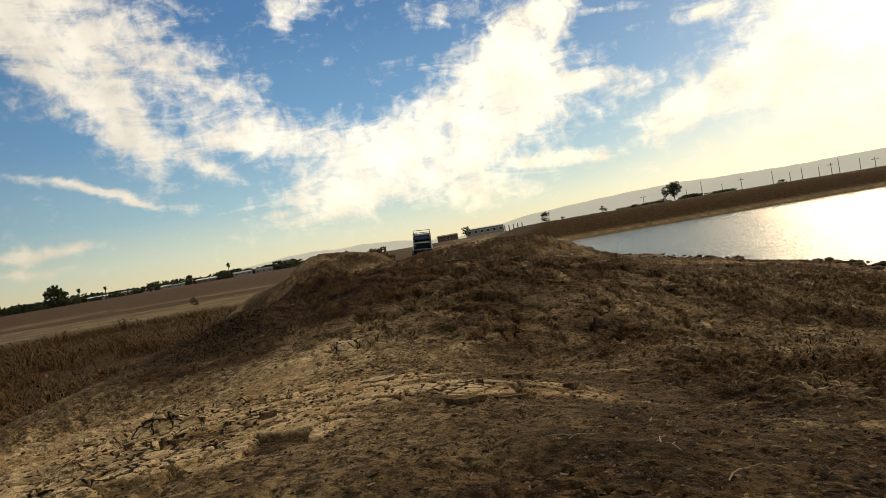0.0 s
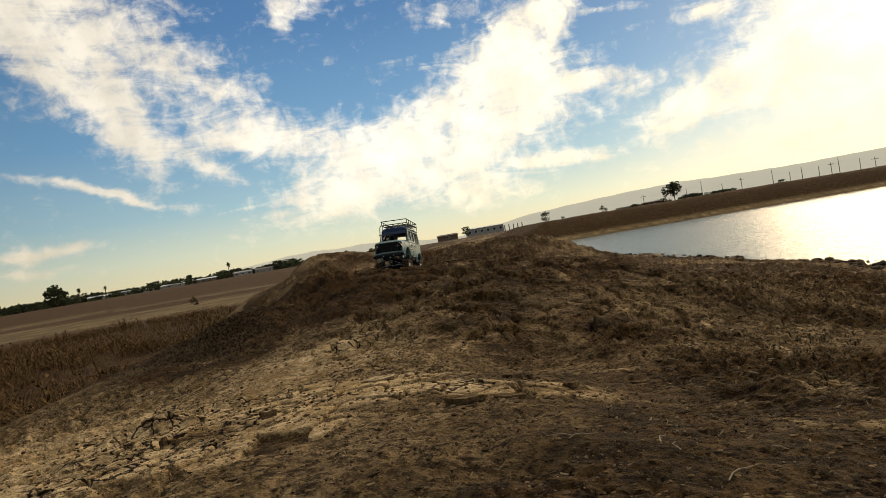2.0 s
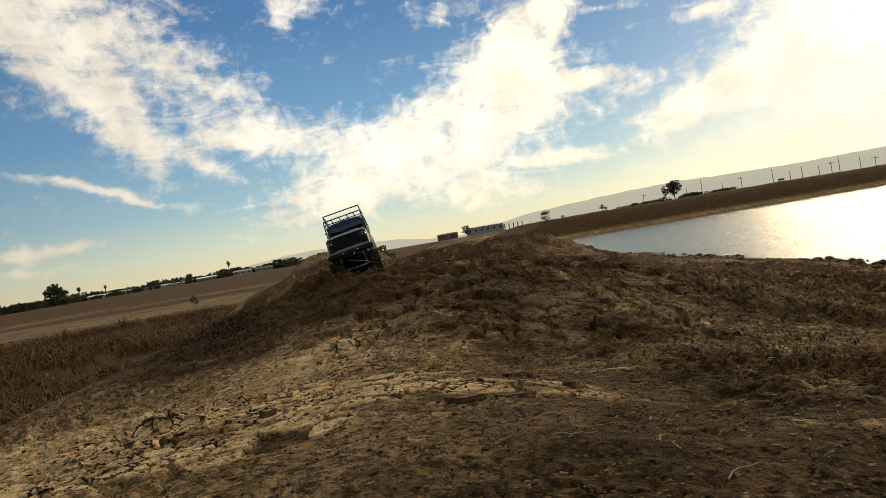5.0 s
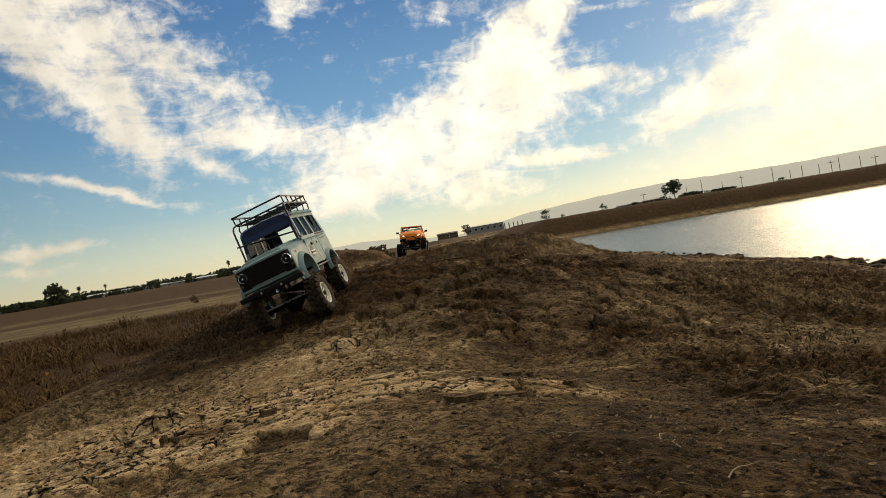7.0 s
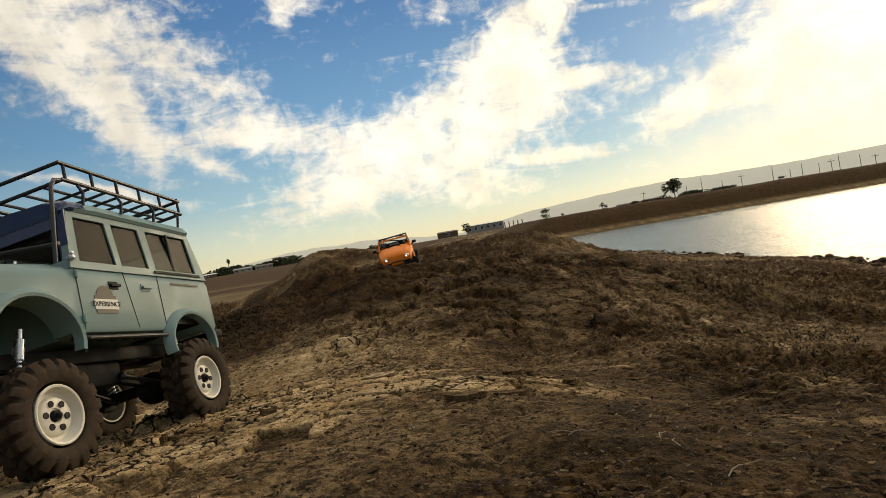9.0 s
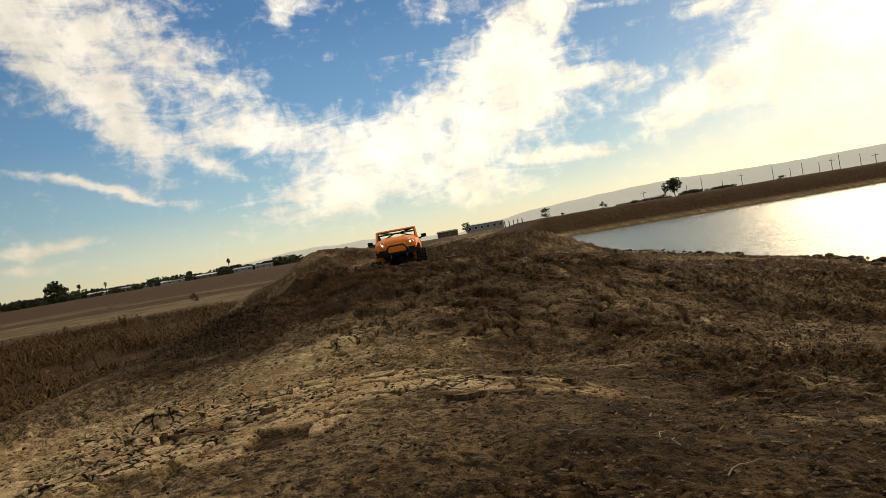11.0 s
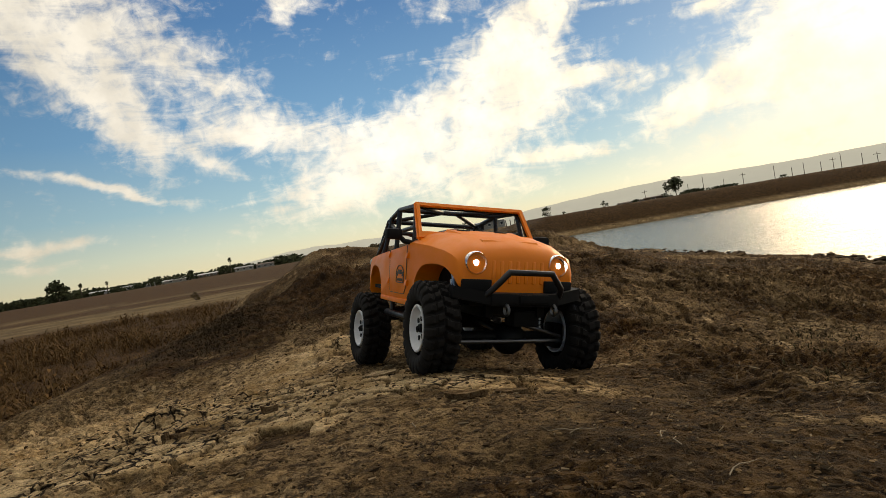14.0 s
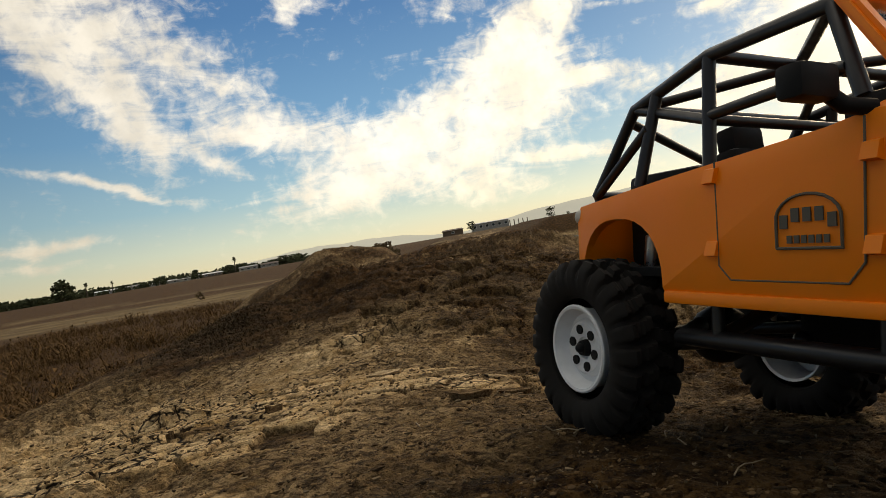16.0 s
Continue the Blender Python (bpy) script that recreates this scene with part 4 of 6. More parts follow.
    part("top_rail", tube(bmesh.new(), [(0.047, -0.080, 0.290), (0.047, 0.080, 0.290), (-0.198, 0.080, 0.284), (-0.198, -0.080, 0.284), (0.047, -0.080, 0.290)], 0.0026), STEEL_BLACK, rk)
    for s in (-1, 1):
        for x in np.linspace(0.04, -0.195, 6):
            part("post", rod(bmesh.new(), (x, s * 0.080, 0.265), (x, s * 0.080, 0.288), 0.0021, seg=8), STEEL_BLACK, rk)
        for x in (0.02, -0.05, -0.12, -0.18):
            part("foot", tube(bmesh.new(), [(x, s * 0.079, 0.265), (x, s * 0.085, 0.252), (x, s * 0.0815, 0.236)], 0.002, 8), STEEL_BLACK, rk)
    for y in (-0.05, -0.015, 0.02, 0.05):
        part("slat", rod(bmesh.new(), (0.045, y, 0.2665), (-0.198, y, 0.262), 0.0021, seg=8), STEEL_BLACK, rk)
    for x in np.linspace(0.0, -0.17, 7):
        part("slat", rod(bmesh.new(), (x, -0.08, 0.264), (x, 0.08, 0.264), 0.0021, seg=8), STEEL_BLACK, rk)
    # screen cage from the rack down to the wings, with a bar across
    for s in (-1, 1):
        part("screen_cage", tube(bmesh.new(), [(0.045, s * 0.078, 0.267), (0.062, s * 0.082, 0.262), (0.071, s * 0.084, 0.250), (0.086, s * 0.084, 0.152)], 0.0026), STEEL_BLACK, car)
    part("screen_bar", rod(bmesh.new(), (0.078, -0.092, 0.205), (0.078, 0.086, 0.176), 0.0023, seg=8), STEEL_BLACK, car)
    wheels = make_wheels(car, wb, track, 0.06, 0.043, 0.031, CREAM_RIM, MUDDY, 20, 0.0065)
    return car, wheels


TRUCK, TRUCK_WHEELS = make_truck()


# ---- the orange open truck with a roll cage ----
def make_buggy():
    car = tagged(new("off_road_buggy"), "orange open-top model off-road truck with black roll cage", "model truck")
    wb, track = 0.313, 0.252

    def sec(x, w, zb, zbelt, ztop, fold=0.016):
        return (x, ((0, zb), (w - 0.010, zb), (w - 0.003, zb + 0.004), (w, zb + 0.010), (w, zbelt - 0.016), (w - 0.003, zbelt - 0.004), (w - fold, ztop - 0.004), (w - fold - 0.014, ztop), (0, ztop + 0.004)))

    bm = loft(bmesh.new(), [sec(-0.193, 0.095, 0.045, 0.104, 0.108), sec(-0.186, 0.104, 0.038, 0.110, 0.113), sec(-0.15, 0.109, 0.036, 0.113, 0.116), sec(-0.09, 0.112, 0.036, 0.119, 0.122),
                            sec(0.03, 0.112, 0.036, 0.131, 0.134), sec(0.05, 0.111, 0.036, 0.135, 0.143, 0.020), sec(0.07, 0.109, 0.036, 0.135, 0.149, 0.024), sec(0.12, 0.105, 0.045, 0.131, 0.146, 0.026),
                            sec(0.165, 0.099, 0.055, 0.124, 0.138, 0.026), sec(0.185, 0.095, 0.060, 0.118, 0.130, 0.024), sec(0.196, 0.090, 0.063, 0.110, 0.121, 0.022), sec(0.201, 0.084, 0.066, 0.100, 0.110, 0.020)])
    body = part("body", bm, ORANGE, car, "glossy orange body shell, dusty along the doors")
    cockpit = hexa(bmesh.new(), [(-0.172, -0.1, 0.05), (0.040, -0.1, 0.05), (0.040, 0.1, 0.05), (-0.172, 0.1, 0.05)],
                   [(-0.178, -0.097, 0.2), (0.044, -0.1, 0.2), (0.044, 0.1, 0.2), (-0.178, -0.097 + 0.194, 0.2)])
    bay = box(bmesh.new(), 0.06, 0.192, -0.07, 0.07, 0.0, 0.118)
    boot = box(bmesh.new(), -0.188, -0.06, -0.085, 0.085, 0.0, 0.047)
    carve(body, [arch(0.138, 0.034, 0.066, flat=1.02, square=0.72), arch(-0.131, 0.046, 0.048, flat=0.98, square=0.85), cockpit, bay, boot])
    # black filler and plate added inside so that the wheel wells look dark
    bm = box(bmesh.new(), 0.068, 0.19, -0.068, 0.068, 0.046, 0.116, bevel=0.004)
    part("dark_well_filler", bm, BLACK, car)
    bm = box(bmesh.new(), -0.185, -0.075, -0.082, 0.082, 0.048, 0.056, bevel=0.002)
    part("dark_well_plate", bm, BLACK, car)
    # bonnet: raised middle panel with two dark vents
    bm = bmesh.new()
    hexa(bm, [(0.066, -0.070, 0.144), (0.190, -0.056, 0.120), (0.190, 0.056, 0.120), (0.066, 0.070, 0.144)],
         [(0.068, -0.062, 0.1555), (0.180, -0.048, 0.1365), (0.180, 0.048, 0.1365), (0.068, 0.062, 0.1555)])
    bmesh.ops.bevel(bm, geom=bm.edges[:], offset=0.005, segments=3, affect="EDGES")
    bonnet = part("bonnet", bm, ORANGE, car)
    for y in (-0.032, 0.032):
        bm = ball(bmesh.new(), (0.079, y, 0.1535), 0.012, (0.45, 1.0, 0.18), 14)
        part("vent", bm, BLACK, bonnet)
    # grille slots
    for k in range(7):
        y = (k - 3) * 0.0125
        bm = hexa(bmesh.new(), [(0.197, y - 0.003, 0.078), (0.2022, y - 0.003, 0.078), (0.2022, y + 0.003, 0.078), (0.197, y + 0.003, 0.078)],
                  [(0.190, y - 0.003, 0.112), (0.2016, y - 0.003, 0.109), (0.2016, y + 0.003, 0.109), (0.190, y + 0.003, 0.112)])
        bmesh.ops.bevel(bm, geom=bm.edges[:], offset=0.0008, segments=1, affect="EDGES")
        part("grille_rib", bm, ORANGE, car)
    for s in (-1, 1):
        headlamp(car, 0.1985, s * 0.064, 0.105, 0.0140, True)
        bm = box(bmesh.new(), 0.190, 0.2045, s * 0.063 - 0.022, s * 0.063 + 0.022, 0.066, 0.083, bevel=0.002)
        part("lamp_recess", bm, BLACK, car)
    # windscreen frame and glass
    low, top = Vector((0.066, 0, 0.140)), Vector((0.027, 0, 0.197))
    along = (top - low).normalized()
    out = along.cross(Vector((0, 1, 0))).normalized()

    def ring(w0, w1, a, b, t0, t1):
        p, q = low + along * a, low + along * b
        return ([tuple(p + out * t0 + Vector((0, -w0, 0))), tuple(p + out * t1 + Vector((0, -w0, 0))), tuple(p + out * t1 + Vector((0, w0, 0))), tuple(p + out * t0 + Vector((0, w0, 0)))],
                [tuple(q + out * t0 + Vector((0, -w1, 0))), tuple(q + out * t1 + Vector((0, -w1, 0))), tuple(q + out * t1 + Vector((0, w1, 0))), tuple(q + out * t0 + Vector((0, w1, 0)))])

    size = (top - low).length
    bm = hexa(bmesh.new(), *ring(0.103, 0.097, -0.004, size, -0.004, 0.004))
    bmesh.ops.bevel(bm, geom=bm.edges[:], offset=0.0025, segments=2, affect="EDGES")
    screen = part("windscreen_frame", bm, ORANGE, car)
    carve(screen, [hexa(bmesh.new(), *ring(0.094, 0.089, 0.010, size - 0.008, -0.05, 0.05))])
    part("windscreen", hexa(bmesh.new(), *ring(0.0945, 0.0895, 0.0095, size - 0.0075, -0.0005, 0.0005)), CLEAR, screen, "clear windscreen pane").visible_shadow = False
    bm = bmesh.new()
    tube(bm, [tuple(v) for v in (low + along * 0.0105 + Vector((0, -0.0935, 0)) + out * 0.002, low + along * 0.0105 + Vector((0, 0.0935, 0)) + out * 0.002, low + along * (size - 0.0085) + Vector((0, 0.0885, 0)) + out * 0.002,
                                 low + along * (size - 0.0085) + Vector((0, -0.0885, 0)) + out * 0.002, low + along * 0.0105 + Vector((0, -0.0935, 0)) + out * 0.002)], 0.0011, 6)
    part("windscreen_seal", bm, BLACK, screen)
    # doors: gaps, hinges, decal; sill, mirrors, rear lamps, sliders
    for s in (-1, 1):
        y = 0.112
        for pts in (((0.050, 0.128), (0.048, 0.062), (0.040, 0.052), (-0.028, 0.052), (-0.036, 0.060), (-0.037, 0.120)),):
            bm = tube(bmesh.new(), [(x, s * (y - 0.0002), z) for x, z in pts], 0.0006, 6)
            part("door_gap", bm, GREY, car)
        for hx in (0.053, -0.040):
            for hz in (0.070, 0.112):
                bm = bmesh.new()
                hexa(bm, [(hx - 0.004, s * (y - 0.002), hz - 0.005), (hx + 0.004, s * (y - 0.002), hz - 0.005), (hx + 0.004, s * (y + 0.0035), hz - 0.004), (hx - 0.004, s * (y + 0.0035), hz - 0.004)],
                     [(hx - 0.004, s * (y - 0.002), hz + 0.005), (hx + 0.004, s * (y - 0.002), hz + 0.005), (hx + 0.004, s * (y + 0.001), hz + 0.004), (hx - 0.004, s * (y + 0.001), hz + 0.004)])
                part("door_hinge", bm, ORANGE, car)
        bm = box(bmesh.new(), -0.082, 0.074, s * 0.108 - 0.005, s * 0.108 + 0.005, 0.036, 0.044, bevel=0.002)
        part("sill", bm, ORANGE, car)
        # badge: arched outline with two rows of plain bars
        Y = s * (y + 0.0006)
        bm = bmesh.new()
        pts = [(0.003, 0.069), (0.003, 0.083)] + [(0.0205 - 0.0175 * math.cos(a), 0.084 + 0.012 * math.sin(a)) for a in np.linspace(0.15, math.pi - 0.15, 11)] + [(0.038, 0.083), (0.038, 0.069), (0.003, 0.069)]
        badge = part("door_badge", tube(bm, [(x, Y, z) for x, z in pts], 0.0008, 6), GREY, car, "faded dark arched door badge")
        for k in range(5):
            x = 0.0075 + k * 0.0065
            z = 0.0815 + (0.0042 if 0 < k < 4 else 0.001)
            bm = box(bmesh.new(), x - 0.0022, x + 0.0022, Y - 0.0004, Y + 0.0004, z - 0.0035, z + 0.0035)
            part("lettering_bar", bm, GREY, badge)
        for k in range(6):
            x = 0.0105 + k * 0.004
            bm = box(bmesh.new(), x - 0.0014, x + 0.0014, Y - 0.0004, Y + 0.0004, 0.0715, 0.0755)
            part("lettering_bar", bm, GREY, badge)
        bm = bmesh.new()
        box(bm, 0.030, 0.045, s * 0.131 - 0.013, s * 0.131 + 0.013, 0.136, 0.153, bevel=0.004)
        mirror = part("door_mirror", bm, BLACK, car, "black door mirror")
        part("mirror_arm", tube(bmesh.new(), [(0.050, s * 0.104, 0.132), (0.043, s * 0.115, 0.134), (0.038, s * 0.122, 0.142)], 0.004), BLACK, mirror)
        bm = ball(bmesh.new(), (-0.187, s * 0.098, 0.098), 0.009, (0.5, 0.9, 0.8))
        part("rear_lamp", bm, SILVER, car)
        bm = tube(bmesh.new(), [(0.088, s * 0.075, 0.018), (0.078, s * 0.100, 0.016), (-0.078, s * 0.100, 0.014), (-0.09, s * 0.075, 0.018)], 0.0058, 12)
        for x in (-0.05, 0.05):
            rod(bm, (x, s * 0.04, 0.035), (x, s * 0.1, 0.016), 0.0045)
            rod(bm, (x, s * 0.1, 0.016), (x, s * 0.1, 0.036), 0.004)
        part("rock_slider", bm, STEEL_BLACK, car, "black tubular rock slider")
    # interior: floor, seats, dashboard, cargo
    bm = box(bmesh.new(), -0.17, 0.04, -0.098, 0.098, 0.052, 0.058)
    part("cabin_floor", bm, BLACK, car)
    for y in (-0.045, 0.045):
        bm = bmesh.new()
        box(bm, -0.045, 0.0, y - 0.028, y + 0.028, 0.058, 0.085, bevel=0.006)
        box(bm, -0.06, -0.04, y - 0.026, y + 0.026, 0.07, 0.142, pose(0, 0, 0, 0, -8, 0), bevel=0.006)
        box(bm, -0.066, -0.050, y - 0.014, y + 0.014, 0.142, 0.160, pose(0, 0, 0, 0, -8, 0), bevel=0.004)
        part("seat", bm, BLACK, car, "black bucket seat")
    bm = bmesh.new()
    box(bm, 0.030, 0.056, -0.098, 0.098, 0.115, 0.142, bevel=0.004)
    dash = part("dashboard", bm, BLACK, car)
    bm = bmesh.new()
    lathe(bm, [(0.016, -0.002), (0.0185, 0), (0.016, 0.002), (0.0145, 0), (0.016, -0.002)], 20, pose(0.018, 0.045, 0.137, 0, 0, 90) @ pose(0, 0, 0, 20, 0, 0))
    part("steering_wheel", bm, BLACK, dash)
    bm = bmesh.new()
    box(bm, -0.165, -0.09, -0.07, 0.07, 0.058, 0.128, bevel=0.006)
    part("cargo_box", bm, BLACK, car, "dark cargo box")
    # roll cage
    cage = new("roll_cage")
    cage.parent = car
    A, B, C, D, E = (0.022, 0.090, 0.192), (-0.058, 0.091, 0.190), (-0.133, 0.087, 0.173), (-0.176, 0.092, 0.113), (0.040, 0.096, 0.140)

    def bar(pts, r=0.0042):
        part("tube", tube(bmesh.new(), pts, r), STEEL_BLACK, cage)

    for s in (-1, 1):
        f = lambda p: (p[0], s * p[1], p[2])
        bar([f(E), f(A), f(B), f(C), f(D)])
        bar([f(B), (-0.056, s * 0.096, 0.118)])
        bar([(-0.108, s * 0.0885, 0.1785), (-0.118, s * 0.098, 0.115)])
        bar([f(C), (-0.058, s * 0.092, 0.150), (-0.056, s * 0.094, 0.146)], 0.0035)
        bar([f(D), (-0.112, s * 0.094, 0.155)], 0.0035)
        bar([(-0.056, s * 0.094, 0.152), (0.032, s * 0.095, 0.157)], 0.0035)
        bar([(A[0], s * A[1], A[2]), (-0.058, s * 0.012, 0.190)], 0.0035)
        bar([(C[0], s * C[1], C[2]), (-0.058, s * 0.012, 0.190)], 0.0035)
    for p in (A, B, C, D):
        bar([(p[0], -p[1], p[2]), p])
    bar([(-0.058, -0.092, 0.150), (-0.058, 0.092, 0.150)], 0.0035)
    bar([(-0.140, -0.086, 0.165), (-0.172, 0.090, 0.116)], 0.0035)
    # bumper with hoop, fairlead and shackles
    bm = bmesh.new()
    box(bm, 0.196, 0.226, -0.052, 0.052, 0.048, 0.066, bevel=0.004)
    for s in (-1, 1):
        hexa(bm, [(0.196, s * 0.050, 0.050), (0.224, s * 0.050, 0.050), (0.206, s * 0.098, 0.058), (0.190, s * 0.098, 0.058)],
             [(0.196, s * 0.050, 0.066), (0.224, s * 0.050, 0.066), (0.206, s * 0.098, 0.074), (0.190, s * 0.098, 0.074)])
    bumper = part("front_bumper", bm, BLACK, car, "black winch bumper with a hoop")
    part("hoop", tube(bmesh.new(), [(0.218, -0.056, 0.062), (0.232, -0.050, 0.074), (0.238, -0.032, 0.094), (0.238, 0.032, 0.094), (0.232, 0.050, 0.074), (0.218, 0.056, 0.062)], 0.0042), STEEL_BLACK, bumper)
    bm = box(bmesh.new(), 0.2255, 0.229, -0.010, 0.034, 0.052, 0.064, bevel=0.001)
    part("fairlead", bm, BLACK, bumper)
    for y in (-0.030, 0.042):
        bm = bmesh.new()
        lathe(bm, [(0.0065, -0.0022), (0.009, 0), (0.0065, 0.0022), (0.0045, 0), (0.0065, -0.0022)], 14, Matrix.Translation((0.229, y, 0.044)))
        part("tow_shackle", bm, DULL_STEEL, bumper)
    bm = rod(bmesh.new(), (0.178, -0.09, -0.004), (0.178, 0.09, -0.004), 0.0034)
    part("steering_rod", bm, DULL_STEEL, car)
    bm = rod(bmesh.new(), (0.182, 0.015, 0.022), (0.180, 0.085, 0.002), 0.003)
    part("drag_link", bm, DULL_STEEL, car)
    bm = box(bmesh.new(), 0.165, 0.195, 0.0, 0.04, 0.018, 0.04, bevel=0.003)
    part("steering_servo", bm, BLACK, car)
    bm = box(bmesh.new(), -0.205, -0.185, -0.08, 0.08, 0.045, 0.06, bevel=0.003)
    part("rear_bumper", bm, BLACK, car)
    axle(car, wb / 2, 0.092, 0)
    axle(car, -wb / 2, 0.092, 0)
    chassis(car, wb, 0.04, 0.040, 0.198, -0.185)
    for sx in (-1, 1):
        for s in (-1, 1):
            shock(car, (sx * (wb / 2 - 0.02), s * 0.07, 0.092), (sx * (wb / 2 - 0.004), s * 0.066, 0.006))
    wheels = make_wheels(car, wb, track, 0.066, 0.048, 0.0318, WHITE_RIM, RUBBER, 24, 0.0062)
    return car, wheels


BUGGY, BUGGY_WHEELS = make_buggy()

# ---- loose things on the crest ----


def mud_material(name, lo, hi):
    m, n, p = material(name, 0.95)
    at = n.add("ShaderNodeTexCoord").outputs["Object"]
    mid, fine = n.noise(at, 70.0, 6.0, 0.7).outputs[0], n.noise(at, 420.0, 5.0, 0.7).outputs[0]
    c = n.mix(n.span(mid, 0.35, 0.65), lo, hi)
    c = n.mix(n.span(fine, 0.46, 0.62, 0.0, 0.65), c, n.mix(1.0, c, (0.3, 0.27, 0.24), "MULTIPLY"))
    link(n, p, "Base Color", c)
    link(n, p, "Specular IOR Level", 0.1)
    bump(n, p, n.math("ADD", mid, n.math("MULTIPLY", fine, 0.5)), 1.0, 0.006)
    return m


CLOD = mud_material("dry_mud", (0.09, 0.052, 0.022), (0.26, 0.17, 0.085))
PALE_CLOD = mud_material("pale_dry_mud", (0.30, 0.20, 0.10), (0.70, 0.53, 0.31))
TWIG = plain("bleached_straw", (0.34, 0.26, 0.16), 0.8, grain=0.3, scale=200)


def island_material(name, a, b, rough=0.9):
    m, n, p = material(name, rough)
    v = n.add("ShaderNodeNewGeometry").outputs["Random Per Island"]
    link(n, p, "Base Color", n.mix(v, a, b))
    link(n, p, "Specular IOR Level", 0.1)
    return m


def rest(x, y):
    return float(ground_full(np.array([float(x)]), np.array([float(y)]))[0])


def mud_slab(x, y, lx, ly, h, turn, pale=False, tip=0.0, sink=0.25):
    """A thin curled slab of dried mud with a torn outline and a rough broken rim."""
    rng = random.Random(int(x * 1000) * 31 + int(y * 1000))
    bm = bmesh.new()
    n, rings = 22, (1.0, 0.93, 0.7, 0.42, 0.18)
    h *= 0.62
    wob = [0.5 * (0.45 + 0.75 * rng.random()) for _ in range(n)]
    wob = [(wob[k - 1] + 3.4 * wob[k] + wob[(k + 1) % n]) / 5.4 for k in range(n)]
    curl = h * (0.15 + 0.25 * rng.random())

    def layer(up, rim):
        out = []
        for q in rings:
            row = []
            for k in range(n):
                a = 2 * math.pi * k / n
                px, py = lx * wob[k] * q * rim * math.cos(a), ly * wob[k] * q * rim * math.sin(a)
                z = up + curl * q ** 2 * (0.45 + 0.55 * math.sin(a * 1.5 + lx * 90)) + h * 0.16 * (rng.random() - 0.5)
                row.append(bm.verts.new((px, py, z)))
            out.append(row)
        out.append(bm.verts.new((0, 0, up)))
        return out

    top, low = layer(h * 0.5, 1.0), layer(-h * 0.5, 0.9)
    for rows, flip in ((top, 1), (low, -1)):
        for p, q in zip(rows[:-2], rows[1:-1]):
            for k in range(n):
                bm.faces.new((p[k], p[(k + 1) % n], q[(k + 1) % n], q[k])[::flip])
        for k in range(n):
            bm.faces.new((rows[-2][k], rows[-2][(k + 1) % n], rows[-1])[::flip])
    for k in range(n):
        bm.faces.new((low[0][k], low[0][(k + 1) % n], top[0][(k + 1) % n], top[0][k]))
    bmesh.ops.recalc_face_normals(bm, faces=bm.faces)
    me = bpy.data.meshes.new("mud_slab")
    bm.to_mesh(me)
    bm.free()
    me.materials.append(PALE_CLOD if pale else CLOD)
    ob = new("mud_slab", me)
    ob.matrix_world = pose(x, y, rest(x, y) + h * (0.5 - sink), -tip * 0.35, tip * 0.2, turn)
    return tagged(ob, "pale curled slab of dried mud on the crest" if pale else "dark curled slab of dried mud on the crest", "mud slab", "mud slabs")


for row in ((-0.330, 0.70, 0.034, 0.022, 0.012, 20, 0, 24), (-0.342, 0.692, 0.012, 0.010, 0.020, 60, 0, 35), (-0.305, 0.71, 0.040, 0.018, 0.010, 5, 0, 18), (-0.235, 0.725, 0.026, 0.018, 0.012, 10, 0, 16), (-0.45, 0.645, 0.028, 0.018, 0.011, 30, 0, 10),
            (-0.405, 0.62, 0.034, 0.020, 0.008, 0, 1, 8), (-0.022, 0.716, 0.050, 0.022, 0.010, 12, 0, 22), (-0.005, 0.612, 0.046, 0.026, 0.009, -4, 0, 20), (0.040, 0.630, 0.046, 0.018, 0.008, -8, 0, 16),
            (0.118, 0.715, 0.030, 0.020, 0.010, 50, 0, 14), (0.328, 0.69, 0.030, 0.016, 0.009, -20, 0, 10), (0.172, 0.462, 0.016, 0.012, 0.008, 0, 0, 8), (-0.125, 0.93, 0.060, 0.034, 0.007, 15, 1, 5),
            (0.06, 0.79, 0.036, 0.020, 0.009, 30, 0, 14), (0.085, 0.80, 0.034, 0.016, 0.009, 60, 0, 22), (0.22, 0.80, 0.028, 0.016, 0.009, 10, 0, 12)):
    mud_slab(*row)
for row in ((0.66, 2.55, 0.13, 0.07, 0.035, 0, 0, 14), (0.50, 2.72, 0.09, 0.06, 0.04, 30, 0, 20), (0.28, 2.75, 0.10, 0.06, 0.03, 10, 0, 10), (0.05, 2.3, 0.12, 0.05, 0.018, -5, 0, 10),
            (0.26, 2.2, 0.07, 0.05, 0.022, 40, 0, 12), (0.40, 2.55, 0.10, 0.04, 0.018, -20, 0, 16), (-0.55, 2.05, 0.07, 0.04, 0.015, 0, 0, 10), (0.62, 1.75, 0.05, 0.03, 0.016, 0, 0, 8)):
    mud_slab(*row)
for k, (x, y) in enumerate(((2.35, 4.6), (2.6, 6.6), (2.5, 5.4), (2.2, 4.9), (2.75, 5.9), (2.7, 7.4), (2.3, 4.2), (2.85, 8.6))):
    mud_slab(x, y, 0.07 + 0.02 * (k % 3), 0.05, 0.03 + 0.012 * (k % 2), 37 * k, 0, 8)


